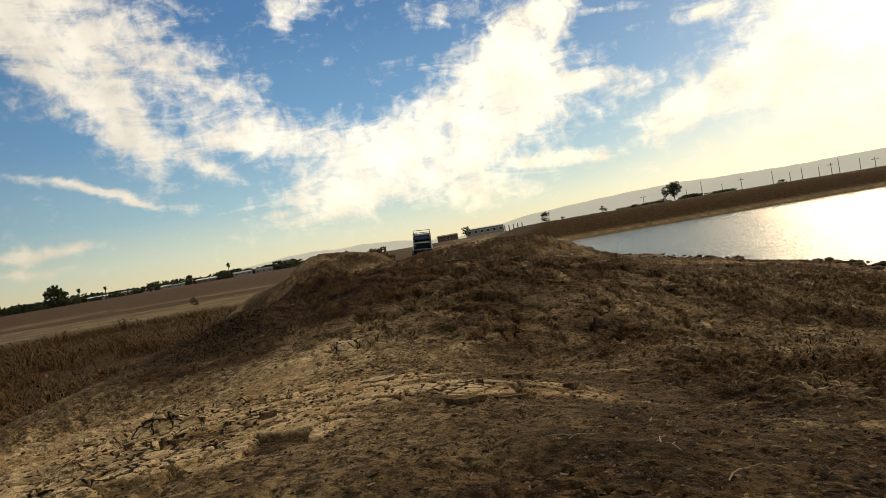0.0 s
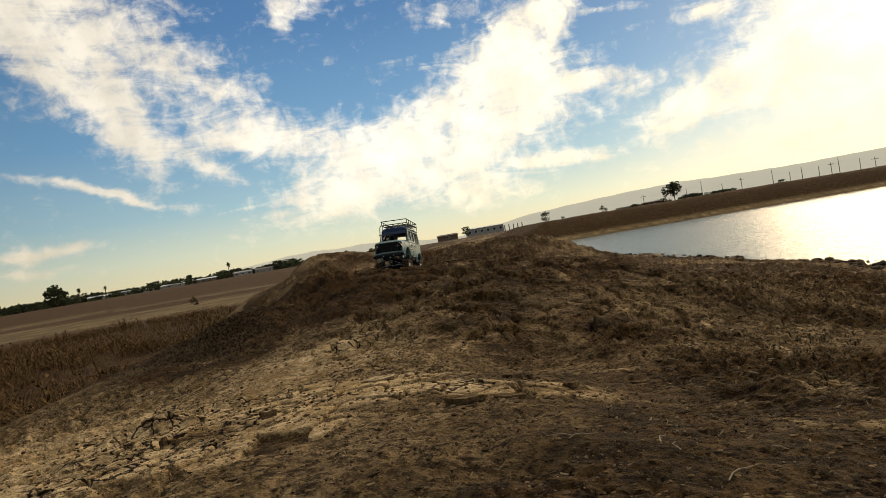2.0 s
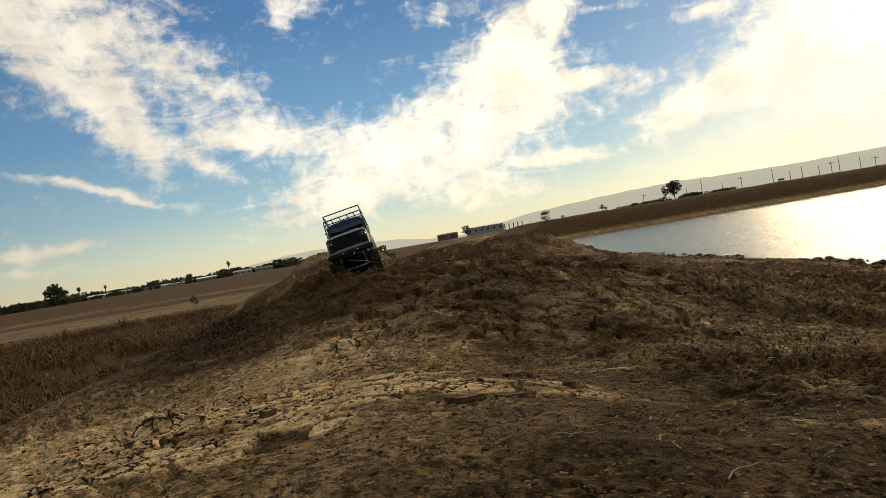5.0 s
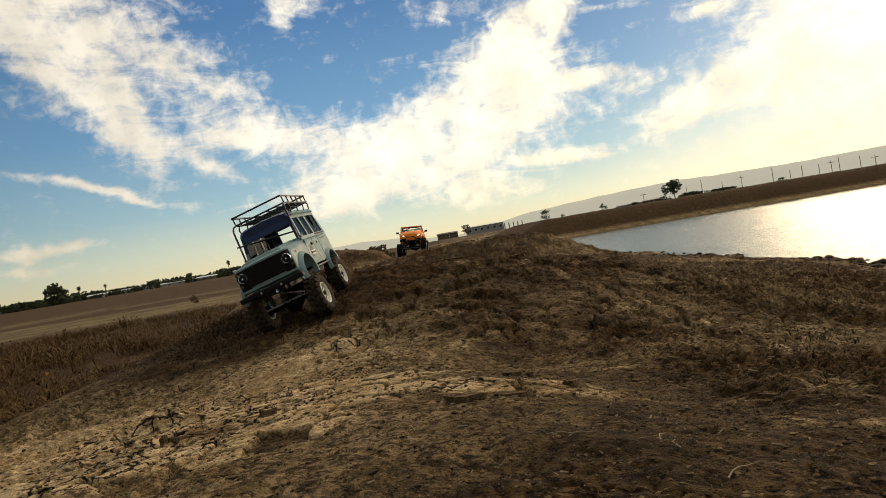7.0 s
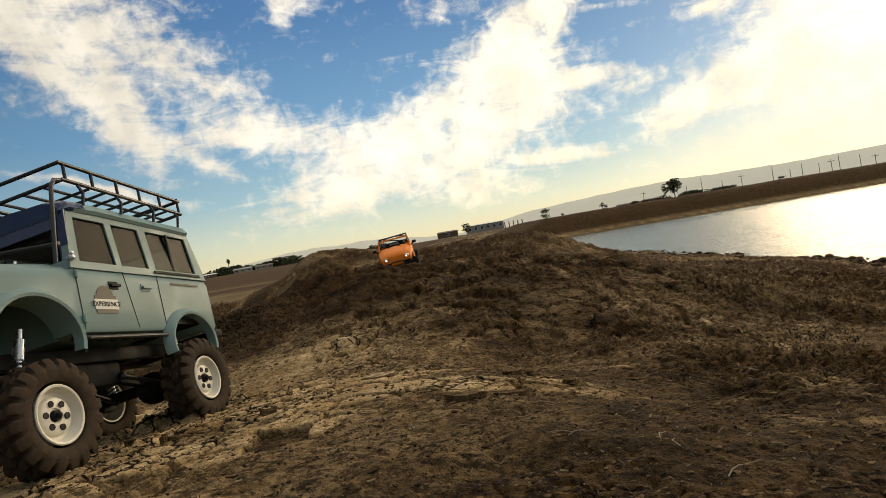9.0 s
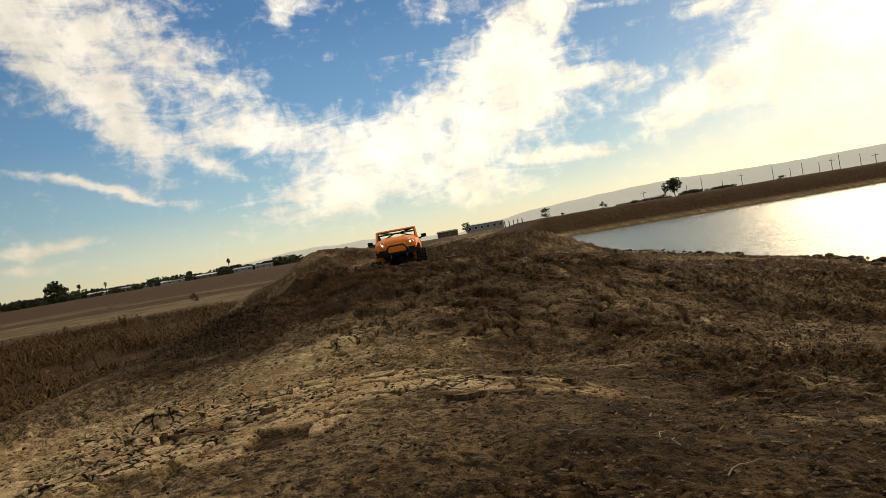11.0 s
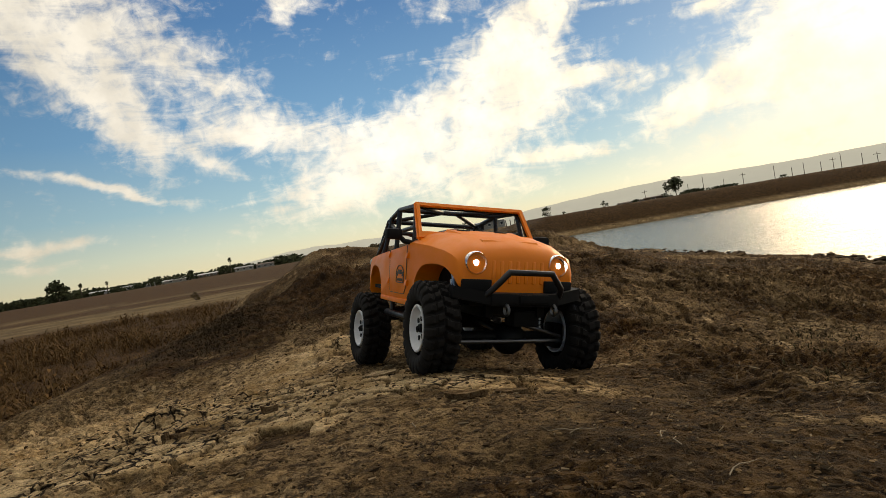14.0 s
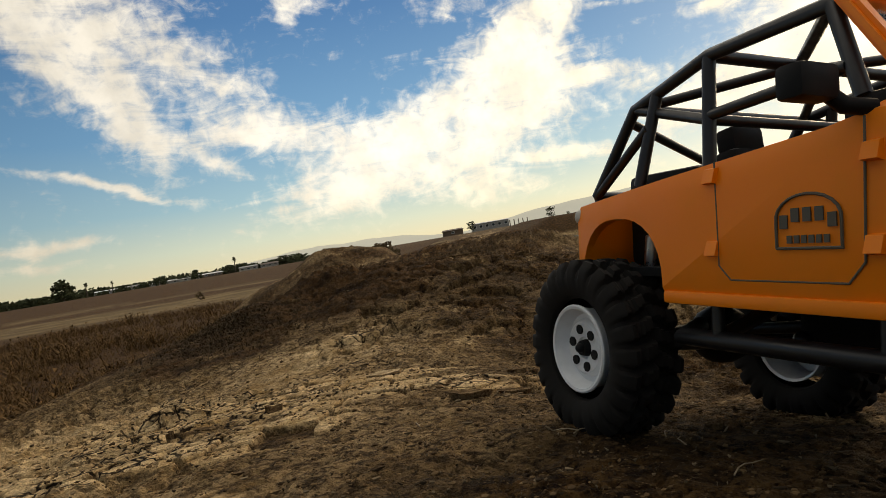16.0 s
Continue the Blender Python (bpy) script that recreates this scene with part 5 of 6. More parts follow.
def twig(x, y, length, turn, bend, lift=0.003):
    bm = bmesh.new()
    pts = [(length * (u - 0.5), 0.6 * bend * math.sin(u * 3.1), lift + 0.0015 * math.sin(u * 5)) for u in (0, 0.25, 0.5, 0.75, 1.0)]
    for i, (a, b) in enumerate(zip(pts, pts[1:])):
        rod(bm, a, b, 0.0005 - 0.00007 * i, 0.00043 - 0.00007 * i, 5)
    me = bpy.data.meshes.new("twig")
    bm.to_mesh(me)
    bm.free()
    me.materials.append(TWIG)
    ob = new("twig", me)
    ob.matrix_world = pose(x, y, rest(x, y), 0, 0, turn)
    return tagged(ob, "bleached dry twig lying on the soil", "twig", "dry twigs")


for row in ((-0.128, 1.045, 0.018, 40, 0.004), (0.077, 0.451, 0.022, 15, 0.002), (0.133, 0.415, 0.020, 80, 0.006), (0.128, 0.428, 0.018, 60, 0.004), (0.11, 0.968, 0.016, 120, 0.002), (0.20, 0.901, 0.015, 20, 0.002),
            (0.06, 0.455, 0.025, 140, 0.005), (0.40, 0.62, 0.014, 10, 0.001), (0.15, 0.36, 0.03, 35, 0.004), (-0.05, 0.52, 0.02, 100, 0.003)):
    twig(*row)


def scatter(name, label, count, mat, make, seed, category):
    """Many small pieces joined into one object."""
    rng = np.random.RandomState(seed)
    verts, faces = [], []
    make(rng, count, verts, faces)
    ob = mesh_object(name, verts, faces, mat)
    return tagged(ob, label, category, kind="stuff")


def spots(rng, count, r0, r1, half):
    """Places before the camera, denser near it."""
    u = rng.rand(count)
    r = r0 * (r1 / r0) ** u
    a = np.radians((rng.rand(count) * 2 - 1) * half)
    x, y = r * np.sin(a), r * np.cos(a)
    return x, y, ground_full(x, y), r


def make_chips(rng, count, verts, faces):
    x, y, z, r = spots(rng, count, 0.3, 4.0, 42)
    for i in range(count):
        l, w = 0.0016 + 0.006 * rng.rand() ** 4, 0.0005 + 0.0009 * rng.rand()
        s = min(2.0, 0.3 + r[i] * 0.75)
        t, tip = rng.rand() * 6.3, (rng.rand() - 0.5) * 0.9
        c, n = math.cos(t) * l * s, math.sin(t) * l * s
        px, py = -math.sin(t) * w * s, math.cos(t) * w * s
        h = l * s * tip * 0.5
        b = len(verts)
        zz = z[i] + 0.001 + abs(h)
        verts += [(x[i] - c - px, y[i] - n - py, zz - h), (x[i] + c - px * 0.4, y[i] + n - py * 0.4, zz + h), (x[i] + c + px * 0.5, y[i] + n + py * 0.5, zz + h + 0.0006), (x[i] - c + px, y[i] - n + py, zz - h + 0.0008),
                  (x[i], y[i], zz - 0.0015)]
        faces += [(b, b + 1, b + 2, b + 3), (b + 1, b, b + 4), (b + 2, b + 1, b + 4), (b + 3, b + 2, b + 4), (b, b + 3, b + 4)]


def make_crumbs(rng, count, verts, faces):
    bm = bmesh.new()
    bmesh.ops.create_icosphere(bm, subdivisions=1, radius=1)
    base = [v.co.copy() for v in bm.verts]
    tris = [tuple(v.index for v in f.verts) for f in bm.faces]
    bm.free()
    x, y, z, r = spots(rng, count, 0.32, 5.0, 42)
    for i in range(count):
        s = (0.0007 + 0.0022 * rng.rand() ** 5) * min(2.6, 0.4 + r[i] * 0.7)
        k = np.array([1 + 0.6 * rng.rand(), 1 + 0.6 * rng.rand(), 0.5 + 0.4 * rng.rand()]) * s
        b = len(verts)
        j = 0.7 + 0.6 * rng.rand(len(base))
        verts += [(x[i] + v.x * k[0] * q, y[i] + v.y * k[1] * q, z[i] + s * 0.2 + v.z * k[2] * q) for v, q in zip(base, j)]
        faces += [(a + b, c + b, d + b) for a, c, d in tris]


scatter("straw_litter", "scattered straw chips and bark on the soil", 2600, island_material("straw_chips", (0.04, 0.026, 0.015), (0.26, 0.19, 0.11)), make_chips, 21, "litter")
scatter("soil_crumbs", "loose crumbs of dry brown soil", 14000, island_material("soil_crumb", (0.04, 0.024, 0.011), (0.19, 0.12, 0.055)), make_crumbs, 22, "soil crumbs")


def make_shore(rng, count, verts, faces):
    bm = bmesh.new()
    bmesh.ops.create_icosphere(bm, subdivisions=1, radius=1)
    base = [v.co.copy() for v in bm.verts]
    tris = [tuple(v.index for v in f.verts) for f in bm.faces]
    bm.free()
    a, r = np.radians(8 + 36 * rng.rand(40000)), 3.0 * 4.0 ** rng.rand(40000)
    x, y = r * np.sin(a), r * np.cos(a)
    z = ground_full(x, y)
    keep = np.flatnonzero((z > -0.62) & (z < -0.55) & (x > 1.2))[:count]
    for i in keep:
        s = 0.010 + 0.030 * rng.rand() ** 3
        k = np.array([1 + 0.5 * rng.rand(), 1 + 0.5 * rng.rand(), 0.6 + 0.3 * rng.rand()]) * s
        b = len(verts)
        j = 0.7 + 0.6 * rng.rand(len(base))
        verts += [(x[i] + v.x * k[0] * q, y[i] + v.y * k[1] * q, z[i] + s * 0.2 + v.z * k[2] * q) for v, q in zip(base, j)]
        faces += [(c + b, d + b, e + b) for c, d, e in tris]


scatter("shore_clods", "dark wet clods along the pond's edge", 420, island_material("wet_clod", (0.02, 0.014, 0.008), (0.10, 0.07, 0.04)), make_shore, 27, "clods")


def make_blades(spread):
    def build(rng, count, verts, faces):
        x, y, tall, lean = spread(rng, count)
        z = ground_base(x, y)
        for i in range(count):
            for _ in range(5):
                a = rng.rand() * 6.3
                h = tall[i] * (0.5 + 0.6 * rng.rand())
                w = 0.018 * h + 0.0006
                out = h * lean * (0.2 + rng.rand())
                dx, dy = math.cos(a), math.sin(a)
                px, py = -dy * w, dx * w
                b = len(verts)
                verts += [(x[i] - px, y[i] - py, z[i] - 0.01 * h), (x[i] + px, y[i] + py, z[i] - 0.01 * h), (x[i] + dx * out * 0.35 + px, y[i] + dy * out * 0.35 + py, z[i] + h * 0.6),
                          (x[i] + dx * out * 0.35 - px, y[i] + dy * out * 0.35 - py, z[i] + h * 0.6), (x[i] + dx * out, y[i] + dy * out, z[i] + h)]
                faces += [(b, b + 1, b + 2, b + 3), (b + 3, b + 2, b + 4)]
                # a ragged seed head or leaf
                if rng.rand() < 0.6:
                    q = h * (0.35 + 0.5 * rng.rand())
                    s = h * (0.10 + 0.10 * rng.rand())
                    e = rng.rand() * 6.3
                    ox, oy = x[i] + dx * out * 0.4, y[i] + dy * out * 0.4
                    b = len(verts)
                    verts += [(ox, oy, z[i] + q), (ox + s * math.cos(e), oy + s * math.sin(e), z[i] + q + s * 0.5), (ox + s * 0.3 * math.cos(e + 1.3), oy + s * 0.3 * math.sin(e + 1.3), z[i] + q + s * 0.9)]
                    faces += [(b, b + 1, b + 2)]
    return build


def belt(rng, count):
    a = np.radians(-44 + 36 * rng.rand(count))
    r = 5.5 + 22 * rng.rand(count) ** 1.2
    x, y = r * np.sin(a), r * np.cos(a)
    keep = (ground_base(x, y) < -0.75) & (fbm(x, y, 0.5, 3, 31) > -0.35)
    x, y = x[keep], y[keep]
    pad = count - len(x)
    x, y = np.concatenate([x, x[:pad]]), np.concatenate([y, y[:pad] + 0.2])
    return x, y, np.clip(0.10 + 0.24 * fbm(x, y, 0.6, 3, 32) + 0.20 * fbm(x, y, 2.6, 3, 33) + 0.22 * rng.rand(count) ** 4, 0.03, 0.45), 2.0


def flank(rng, count):
    u, v = rng.randn(count), rng.randn(count)
    x, y = -0.66 + 0.12 * u, 1.98 + 0.18 * v - 0.25 * u * 0.12
    return x, y, 0.004 + 0.010 * rng.rand(count) ** 2, 2.2


def tufts(rng, count):
    c = np.array([(0.445, 0.73), (0.45, 0.74), (0.60, 1.0), (0.78, 1.35), (0.92, 1.55), (0.7, 1.2), (1.5, 2.9), (1.7, 3.2), (0.44, 0.72)])[rng.randint(0, 9, count)]
    return c[:, 0] + 0.045 * rng.randn(count), c[:, 1] + 0.06 * rng.randn(count), 0.004 + 0.012 * rng.rand(count) ** 3, 0.9


scatter("dry_weeds", "brown dry weeds on the low ground beside the levee", 16000, island_material("dry_weed", (0.022, 0.012, 0.005), (0.20, 0.115, 0.042)), make_blades(belt), 23, "weeds")
scatter("dead_grass", "dark dead grass on the levee flank", 5000, island_material("dead_grass", (0.03, 0.02, 0.010), (0.10, 0.066, 0.033)), make_blades(flank), 24, "grass")
scatter("grass_tufts", "small dull green-brown grass tufts on the slope", 300, island_material("grass_tuft", (0.03, 0.03, 0.013), (0.12, 0.095, 0.045)), make_blades(tufts), 25, "grass")


# ---- the distance ----
def spot(az, dist):
    x, y = dist * math.sin(radians(az)), dist * math.cos(radians(az))
    return x, y, float(ground_z(np.array([x]), np.array([y]))[0])


BARK = plain("bark", (0.07, 0.05, 0.035), 0.9, scale=3)
LEAF = island_material("dark_leaf", (0.022, 0.028, 0.014), (0.07, 0.075, 0.035))
DRYLEAF = island_material("brown_leaf", (0.05, 0.035, 0.016), (0.12, 0.085, 0.04))
WALLS = [plain("pale_render", (0.42, 0.39, 0.33), 0.8, scale=2), plain("brown_board", (0.16, 0.11, 0.07), 0.85, scale=2), plain("grey_render", (0.36, 0.34, 0.31), 0.85, scale=2)]
ROOFS = [plain("pale_roof", (0.66, 0.64, 0.60), 0.6, scale=1), plain("brown_roof", (0.13, 0.09, 0.065), 0.8, scale=1), plain("grey_roof", (0.28, 0.27, 0.26), 0.7, scale=1)]
PANE = plain("dark_pane", (0.03, 0.035, 0.04), 0.15)
WOOD = plain("weathered_wood", (0.13, 0.10, 0.075), 0.9, scale=4)
WHITE_POST = plain("white_paint", (0.75, 0.74, 0.70), 0.6)


def tree(az, dist, height, spread, stem=0.35, leaf=LEAF, leaves=420, name="tree", label="dark leafy tree on the far flat land", lean=0.0, flat=1.0):
    rng = random.Random(int(az * 100) + int(dist * 7))
    x, y, z = spot(az, dist)
    root = tagged(new(name), label, "bush" if name == "bush" else "palm" if name == "palm_tree" else "tree")
    root.location = (x, y, z - 0.05)
    bm = bmesh.new()
    top = Vector((lean * height, 0, height * max(stem, 0.12)))
    base_r = height * 0.022 + 0.02
    rod(bm, (0, 0, 0), top, base_r, base_r * 0.6, 8)
    puffs = []
    n = 13 if leaves > 400 else 7 if leaves > 250 else 6
    for k in range(n):
        a = 2 * math.pi * k / n + rng.random()
        e = Vector((spread * 0.55 * math.cos(a) * (0.5 + 0.6 * rng.random()) + top.x, spread * 0.55 * math.sin(a), height * (stem + (0.88 - stem) * rng.random())))
        rod(bm, top, e, base_r * 0.5, base_r * 0.15, 5)
        puffs.append(e)
    puffs.append(Vector((top.x * 1.2, 0, height * 0.88)))
    part("trunk", bm, BARK, root)
    verts, faces = [], []
    for _ in range(leaves):
        c = rng.choice(puffs)
        r = spread * 0.33 * rng.random() ** 0.5
        d = Vector((rng.gauss(0, 1), rng.gauss(0, 1), rng.gauss(0, 1) * 0.8 * flat)).normalized() * r
        p = c + d
        p.z = min(max(p.z, height * stem * 0.7), height * 1.02)
        s = spread * (0.07 + 0.08 * rng.random())
        u = Vector((rng.gauss(0, 1), rng.gauss(0, 1), rng.gauss(0, 1))).normalized()
        v = u.orthogonal().normalized()
        b = len(verts)
        verts += [p - u * s, p + v * s * 0.6, p + u * s, p - v * s * 0.6]
        faces.append((b, b + 1, b + 2, b + 3))
    me = bpy.data.meshes.new("crown")
    me.from_pydata([tuple(v) for v in verts], [], faces)
    me.materials.append(leaf)
    new("crown", me).parent = root
    return root


def palm(az, dist, height):
    rng = random.Random(int(az * 50))
    x, y, z = spot(az, dist)
    root = tagged(new("palm_tree"), "slim palm tree with a small round crown", "palm", "palms")
    root.location = (x, y, z - 0.05)
    part("trunk", rod(bmesh.new(), (0, 0, 0), (0.1, 0, height * 0.85), 0.16, 0.10, 7), BARK, root)
    bm = bmesh.new()
    for k in range(34):
        a, up = rng.random() * 6.3, rng.random() * 2.4 - 1.2
        l = height * 0.17
        c = Vector((0.1, 0, height * 0.85))
        e = c + Vector((math.cos(a) * math.cos(up) * l, math.sin(a) * math.cos(up) * l, math.sin(up) * l * 1.2))
        side = (e - c).orthogonal().normalized() * l * 0.14
        m = (c + e) / 2 + Vector((0, 0, l * 0.12))
        vs = [bm.verts.new(p) for p in (c, m + side, e, m - side)]
        bm.faces.new(vs)
    part("crown", bm, LEAF, root, smooth=0)
    return root


def house(az, dist, width, depth, height, wall, roof, turn=0, windows=3, pitch=0.35, label="low pale house on the far flat land"):
    x, y, z = spot(az, dist)
    root = tagged(new("house"), label, "house", "far houses")
    root.matrix_world = pose(x, y, z - 0.05, 0, 0, -az + turn)
    part("wall", box(bmesh.new(), -width / 2, width / 2, -depth / 2, depth / 2, 0, height), wall, root)
    bm = bmesh.new()
    o = 0.3
    a = [(-width / 2 - o, -depth / 2 - o, height), (width / 2 + o, -depth / 2 - o, height), (width / 2 + o, depth / 2 + o, height), (-width / 2 - o, depth / 2 + o, height)]
    rise = height * pitch
    hexa(bm, a, [(-width / 2 + 0.2, -0.1, height + rise), (width / 2 - 0.2, -0.1, height + rise), (width / 2 - 0.2, 0.1, height + rise), (-width / 2 + 0.2, 0.1, height + rise)])
    part("roof", bm, roof, root, smooth=0)
    for k in range(windows):
        wx = width * ((k + 0.5) / windows - 0.5)
        w = part("window", box(bmesh.new(), wx - 0.55, wx + 0.55, -depth / 2 - 0.06, -depth / 2 + 0.02, height * 0.38, height * 0.78), WHITE_POST, root)
        part("pane", box(bmesh.new(), wx - 0.45, wx + 0.45, -depth / 2 - 0.09, -depth / 2 - 0.062, height * 0.42, height * 0.74), PANE, w)
    return root


def pole(az, dist, height, arm=True):
    x, y, z = spot(az, dist)
    root = tagged(new("utility_pole"), "slim wooden utility pole beyond the pond", "utility pole", "utility poles")
    root.matrix_world = pose(x, y, z - 0.05, 0, 0, -az)
    part("post", rod(bmesh.new(), (0, 0, 0), (0, 0, height), 0.075, 0.055, 8), WOOD, root)
    if arm:
        part("crossarm", box(bmesh.new(), -0.7, 0.7, -0.04, 0.04, height - 0.5, height - 0.40), WOOD, root)
    return root


tree(20.84, 150, 4.4, 3.4, 0.5, leaves=330, label="lone dark tree with two leaning stems on the far bank", lean=-0.06)
for az, d, h in ((9.7, 190, 3.6), (14.75, 190, 2.6), (2.35, 200, 3.6), (11.2, 200, 1.6)):
    tree(az, d, h, h * 0.62, 0.25, leaves=220, label="small dark tree beyond the pond")
for az, d, h, w in ((-5.65, 70, 1.7, 2.0), (-22.2, 40, 0.55, 0.35), (17.5, 150, 1.0, 2.0), (19.9, 150, 1.3, 2.2), (21.9, 148, 1.1, 3.0), (22.6, 148, 0.9, 3.0), (28.9, 150, 0.9, 1.6), (24.2, 148, 0.8, 2.6), (25.0, 148, 0.8, 3.0)):
    tree(az, d, h, w, 0.1, DRYLEAF if az < 0 else LEAF, 240, "bush", "dense low bush on the flat land", flat=0.7)
tree(-32.0, 160, 4.6, 3.0, 0.10, leaves=900, label="dense dark tree at the field's edge")
for az, d, h, w in ((-35.3, 165, 2.8, 4.5), (-34.2, 165, 3.2, 5.0), (-33.3, 165, 2.4, 4.0), (-36.6, 170, 2.6, 5.0), (-30.9, 170, 1.4, 2.6), (-27.9, 180, 2.2, 4.0), (-26.4, 190, 1.6, 4.0), (-25.0, 190, 2.0, 4.0), (-23.4, 200, 2.4, 5.0),
                    (-22.3, 200, 2.8, 4.0), (-21.4, 205, 2.4, 4.4), (-20.4, 210, 2.2, 4.0), (-19.5, 200, 3.4, 5.0), (-18.6, 210, 2.6, 5.0), (-17.5, 210, 2.4, 4.2), (-16.6, 215, 2.6, 4.6), (-15.6, 215, 3.4, 5.2), (-14.7, 215, 3.0, 5.0), (-13.7, 215, 3.2, 4.6),
                    (-29.4, 185, 1.5, 3.5), (-24.2, 210, 1.8, 4.0), (-12.9, 215, 2.6, 4.0)):
    tree(az, d + 15, h * (0.75 + 0.25 * math.sin(az * 5)), w * 0.8, 0.12, leaves=200, label="dark tree in the row along the far fields")
rng_far = random.Random(5)
for k in range(30):
    az = -36.5 + 24.0 * (k + 0.7 * rng_far.random()) / 30
    tree(az, 225 + 12 * rng_far.random(), 1.3 + 1.3 * rng_far.random(), 4.5 + 2 * rng_far.random(), 0.1, leaves=160, name="bush", label="dark bush in the hedge along the far fields", flat=0.8)
for az, d, h in ((-30.45, 200, 4.2), (-28.6, 200, 3.6), (-19.0, 210, 5.0)):
    palm(az, d, h)
for az, d, w, h, wa, ro in ((-29.0, 215, 7, 1.0, 2, 0), (-27.1, 220, 6, 1.1, 0, 2), (-25.6, 215, 7, 0.9, 2, 0), (-23.9, 215, 9, 0.9, 0, 0), (-22.6, 220, 5, 1.2, 2, 2), (-20.9, 210, 6, 1.0, 1, 0), (-17.9, 220, 6, 1.2, 0, 2), (-16.1, 225, 6, 1.2, 2, 1)):
    house(az, d, w, 7, h, WALLS[wa], ROOFS[ro], windows=3)
house(4.1, 230, 13.5, 8, 2.7, WALLS[2], ROOFS[0], windows=6, pitch=0.12, label="long pale two-storey building beyond the pond")
house(0.6, 190, 6.2, 6, 1.6, WALLS[1], ROOFS[1], windows=1, pitch=0.25, label="brown shed beyond the levee")
house(17.3, 152, 7.5, 5, 0.75, WALLS[2], ROOFS[1], windows=4, pitch=0.25, label="long low shed on the far bank")
house(18.9, 151, 4.0, 5, 0.95, WALLS[1], ROOFS[1], windows=1, pitch=0.2, label="low brown shed on the far bank")
for az, el in ((23.02, 1.38), (26.07, 1.11), (28.37, 1.25), (30.44, 1.10), (32.43, 1.04), (32.95, 1.28), (35.25, 0.87), (18.28, 1.1), (21.8, 1.0), (31.6, 0.9), (24.6, 0.9), (29.6, 0.85), (34.3, 1.0)):
    pole(az, 170, math.tan(radians(el)) * 170 + 0.2 - spot(az, 170)[2], az in (18.28, 26.07, 32.43, 35.25))
for az in (5.9, 6.3, 6.7, 7.1, 7.5):
    x, y, z = spot(az, 120)
    ob = part("fence_post", rod(bmesh.new(), (0, 0, -0.1), (0, 0, 1.3), 0.10, 0.09, 7), WOOD, None)
    ob.location = (x, y, z)
    tagged(ob, "short wooden fence post on the far ground", "fence post", "fence posts")
x, y = 0.93, 6.3
ob = part("marker_post", box(bmesh.new(), -0.010, 0.010, -0.008, 0.008, -0.03, 0.05, bevel=0.002), WHITE_POST, None)
ob.matrix_world = pose(x, y, rest(x, y), 0, -8, 10)
tagged(ob, "small white marker post on the mound", "marker post")


def build_hills():
    m, n, p = material("haze_glow_hill", 1.0)
    at = n.add("ShaderNodeTexCoord").outputs["Object"]
    v = n.noise(at, 0.004, 5.0).outputs[0]
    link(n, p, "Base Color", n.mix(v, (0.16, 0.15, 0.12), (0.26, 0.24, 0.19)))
    # haze of the air in between, put in as a weak glow of the hills
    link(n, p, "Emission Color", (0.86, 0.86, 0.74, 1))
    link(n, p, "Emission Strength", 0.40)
    link(n, p, "Specular IOR Level", 0.0)
    table = ((-60, 0.5), (-40, 0.1), (-21, 0.12), (-18.3, 0.62), (-15.5, 0.85), (-11.8, 1.16), (-9.5, 0.9), (-6.7, 1.0), (-4.0, 0.85), (-2.1, 0.52), (1.0, 0.2), (4.0, 0.3), (5.8, 0.78), (8.5, 1.2), (11, 1.3), (14.6, 1.48), (17.5, 1.62),
             (21.3, 1.72), (24, 1.55), (27.8, 1.4), (31, 1.35), (36, 1.42), (45, 1.3), (60, 0.9))
    az = np.arange(-58, 58, 0.15)
    el = np.interp(az, *zip(*table)) + 0.10 * fbm(az, az * 0, 0.5, 4, 41)
    verts, faces = [], []
    for i, (a, e) in enumerate(zip(az, el)):
        s, c = math.sin(radians(a)), math.cos(radians(a))
        h = 0.2 + 2600 * math.tan(radians(max(0.05, e)))
        verts += [(2300 * s, 2300 * c, -5), (2480 * s, 2480 * c, h * 0.6), (2600 * s, 2600 * c, h), (2900 * s, 2900 * c, -5)]
        if i:
            b = 4 * i
            faces += [(b - 4 + k, b + k, b + k + 1, b - 3 + k) for k in range(3)]
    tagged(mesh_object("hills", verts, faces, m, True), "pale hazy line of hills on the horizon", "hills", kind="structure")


build_hills()

# ---- what moves: two trucks drive over the mounds and past the camera ----
TRUCK_ROWS = (  # seconds, x, y, z of the axle centre, roll, pitch, heading
    (0.0, -0.20, 6.1, 0.055, -4, -9, -88), (1.0, -0.240, 5.2, 0.125, -4, -6, -94), (2.0, -0.279, 3.84, 0.086, -2, -7, -101),
    (3.0, -0.327, 3.32, 0.027, 6.4, -3, -103), (4.0, -0.402, 3.06, 0.000, 4.5, -9, -91), (5.3, -0.35, 2.58, 0.13, 13, -13, -88),
    (6.5, -0.332, 2.053, 0.117, 22.7, -11, -86.4), (7.0, -0.436, 1.883, 0.110, 15.9, 4.4, -93.4), (7.5, -0.480, 1.53, 0.060, 10.8, 11, -93.6),
    (8.0, -0.491, 1.177, 0.038, 7.2, -0.2, -94.6), (8.5, -0.492, 1.032, 0.049, 8.8, -4.4, -97.3), (9.0, -0.496, 0.796, 0.074, 8.8, -8.9, -100.2),
    (9.5, -0.52, 0.52, 0.085, 8, -5, -100), (10.5, -0.62, -0.1, 0.06, 4, 0, -99), (13.0, -0.85, -1.6, 0.036, 1, 0, -96), (16.0, -0.9, -2.2, 0.034, 1, 0, -95))
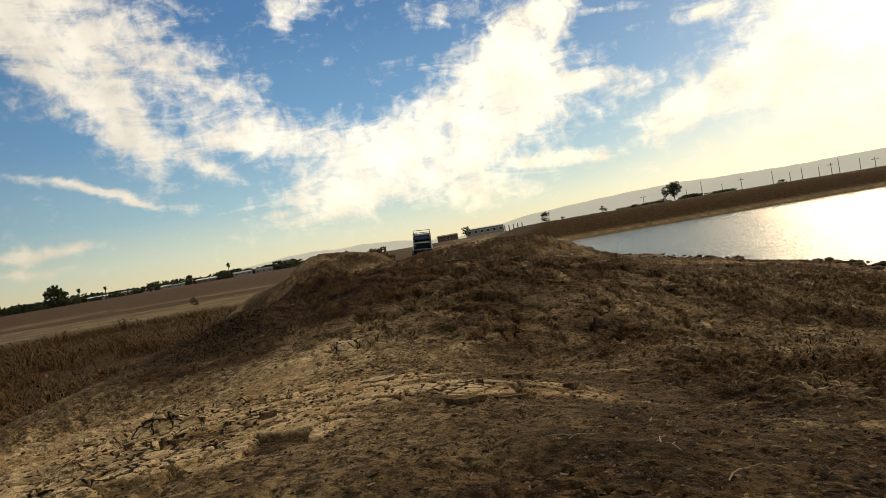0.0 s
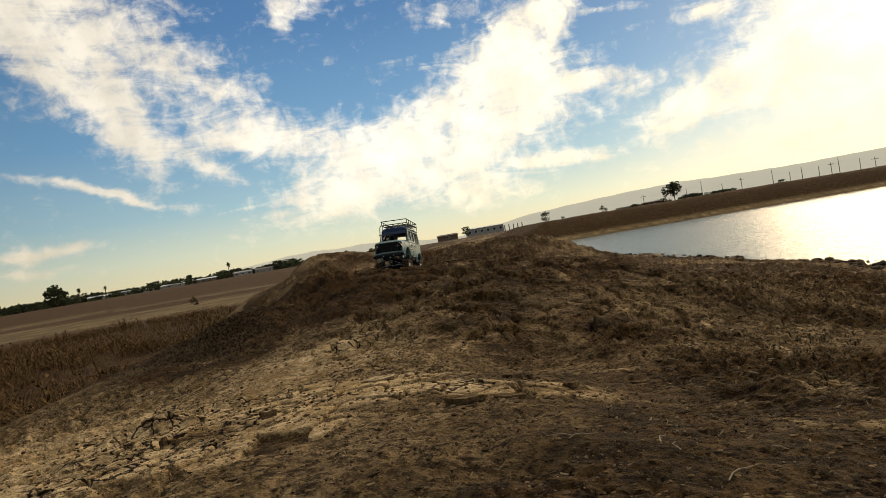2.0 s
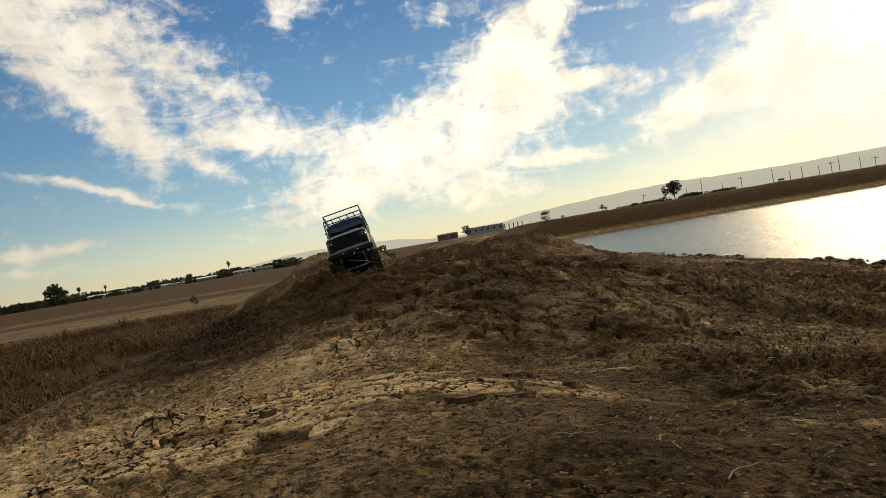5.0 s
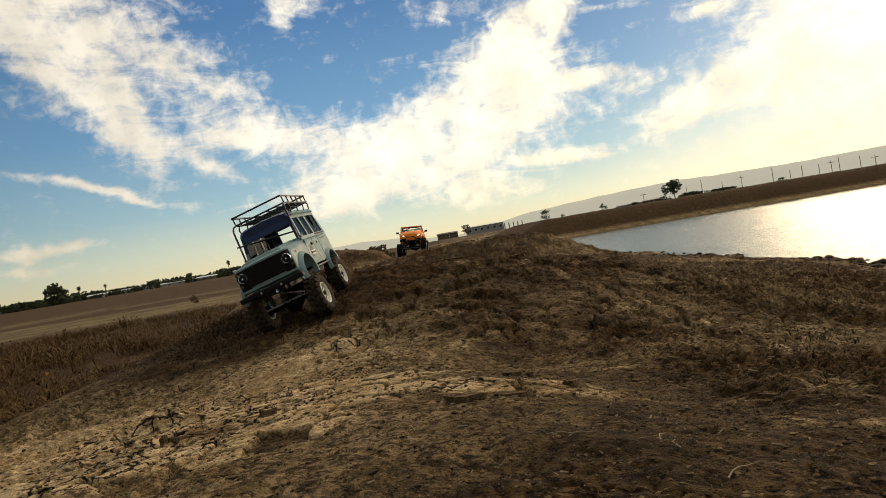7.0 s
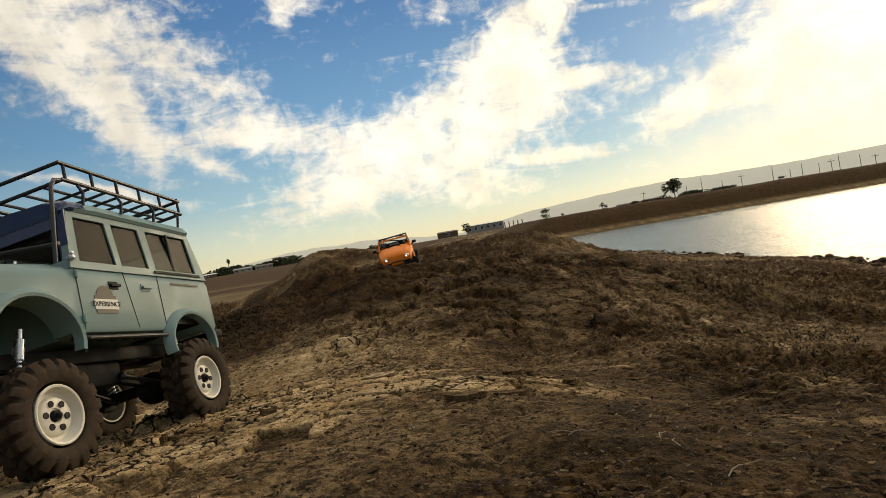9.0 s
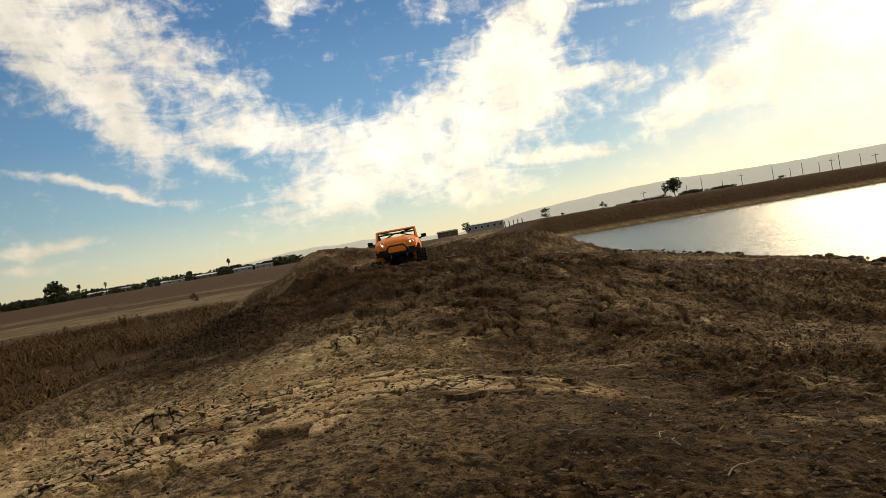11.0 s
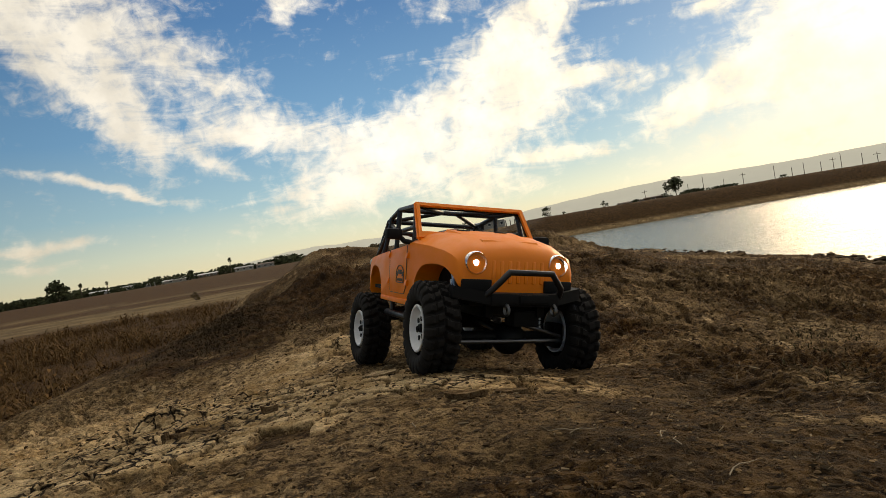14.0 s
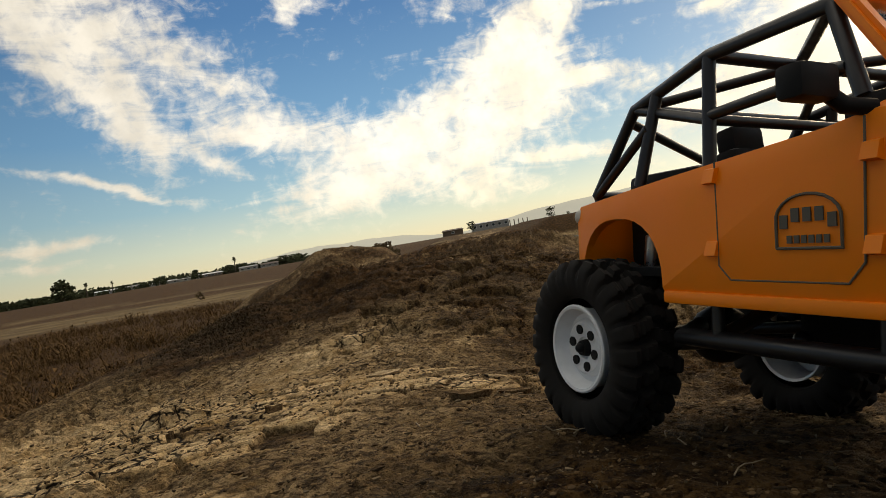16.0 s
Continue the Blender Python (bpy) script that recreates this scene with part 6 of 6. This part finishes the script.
BUGGY_ROWS = (
    (0.0, -0.1, 9.0, -0.27, 0, 0, -90), (4.0, -0.12, 8.4, -0.27, 0, 0, -90), (5.5, -0.18, 6.9, -0.06, -2, -18, -90),
    (6.5, -0.237, 5.95, 0.142, -7, -7, -90.6), (7.0, -0.270, 5.75, 0.172, -4.4, -2, -91.5), (7.5, -0.280, 5.42, 0.178, 2.5, 5, -95),
    (8.5, -0.276, 4.82, 0.155, 18, 22, -87.5), (9.0, -0.298, 4.08, 0.07, 6.3, 13, -87), (10.0, -0.25, 3.4, 0.05, 2, -1, -88),
    (11.5, -0.208, 2.877, 0.107, 0.2, -8.3, -88.7), (12.0, -0.21, 2.66, 0.150, -0.5, -7.4, -89.1), (12.5, -0.216, 2.334, 0.181, -1.7, -3.9, -92),
    (13.0, -0.227, 1.906, 0.165, 0.3, 17.5, -92), (13.5, -0.147, 1.392, 0.079, -2.4, 12.2, -77.5), (14.0, 0.0, 1.044, 0.051, -12.0, 2.4, -68.2),
    (14.5, 0.066, 0.891, 0.055, -15.9, -3.8, -65.1), (15.0, 0.122, 0.729, 0.061, -17.6, -4.4, -66.7), (15.5, 0.188, 0.556, 0.071, -12, 1.9, -69.8),
    (16.0, 0.260, 0.368, 0.082, -7.6, 1.5, -67.4))


def glide(rows, t):
    """The row at t seconds, by monotone cubic pieces."""
    a = np.array(rows, float)
    ts, v = a[:, 0], a[:, 1:]
    h = np.diff(ts)[:, None]
    d = np.diff(v, axis=0) / h
    m = np.zeros_like(v)
    same = d[:-1] * d[1:] > 0
    w1, w2 = 2 * h[1:] + h[:-1], h[1:] + 2 * h[:-1]
    with np.errstate(divide="ignore", invalid="ignore"):
        m[1:-1] = np.where(same, (w1 + w2) / (w1 / d[:-1] + w2 / d[1:]), 0)
    m[0], m[-1] = d[0], d[-1]
    k = int(np.clip(np.searchsorted(ts, t, "right") - 1, 0, len(ts) - 2))
    s = (t - ts[k]) / (ts[k + 1] - ts[k])
    hk = ts[k + 1] - ts[k]
    return ((2 * s ** 3 - 3 * s ** 2 + 1) * v[k] + (s ** 3 - 2 * s ** 2 + s) * hk * m[k] + (3 * s ** 2 - 2 * s ** 3) * v[k + 1] + (s ** 3 - s ** 2) * hk * m[k + 1])


def drive(car, wheels, rows, radius, steer=((0, 0), (16, 0))):
    """Keys a truck and its four wheels, which roll with the way and follow the ground within the suspension's travel."""
    steps = [i / FPS for i in range(int(16 * FPS) + 1)]
    path, rolled, last = [], 0.0, None
    spins = [[] for _ in wheels]
    rest = [w.location.copy() for w in wheels]
    for t in steps:
        x, y, z, rx, ry, rz = glide(rows, t)
        m = pose(x, y, z, rx, ry, rz)
        path.append((t, m))
        if last is not None:
            rolled += (m.translation - last).length / radius
        last = m.translation.copy()
        for w, p, out in zip(wheels, rest, spins):
            hub = m @ p
            gap = float(ground_base(np.array([hub.x]), np.array([hub.y]))[0]) + radius - 0.004 - hub.z
            out.append(min(0.024, max(-0.024, gap)))
    walk(car, path[::3] if (len(path) - 1) % 3 == 0 else path[::3] + path[-1:])
    kernel = np.ones(7) / 7
    rolled, last, turn = 0.0, None, []
    for t, m in path:
        if last is not None:
            rolled += (m.translation - last).length / radius
        last = m.translation.copy()
        turn.append(rolled)
    at, lock = zip(*steer)
    for w, p, out in zip(wheels, rest, spins):
        lift = np.convolve(np.pad(out, 3, mode="edge"), kernel, "valid")
        walk(w, [(t, Matrix.Translation(p + Vector((0, 0, float(l)))) @ Matrix.Rotation(radians(float(np.interp(t, at, lock))) if p.x > 0 else 0.0, 4, "Z") @ Matrix.Rotation(a, 4, "Y")) for (t, m), l, a in zip(path, lift, turn)])


def motions():
    drive(TRUCK, TRUCK_WHEELS, TRUCK_ROWS, 0.06)
    drive(BUGGY, BUGGY_WHEELS, BUGGY_ROWS, 0.066, ((0, 0), (12.8, 0), (13.3, 13), (13.6, 11), (14, -3), (14.6, -7), (15, -8), (16, -8)))


motions()
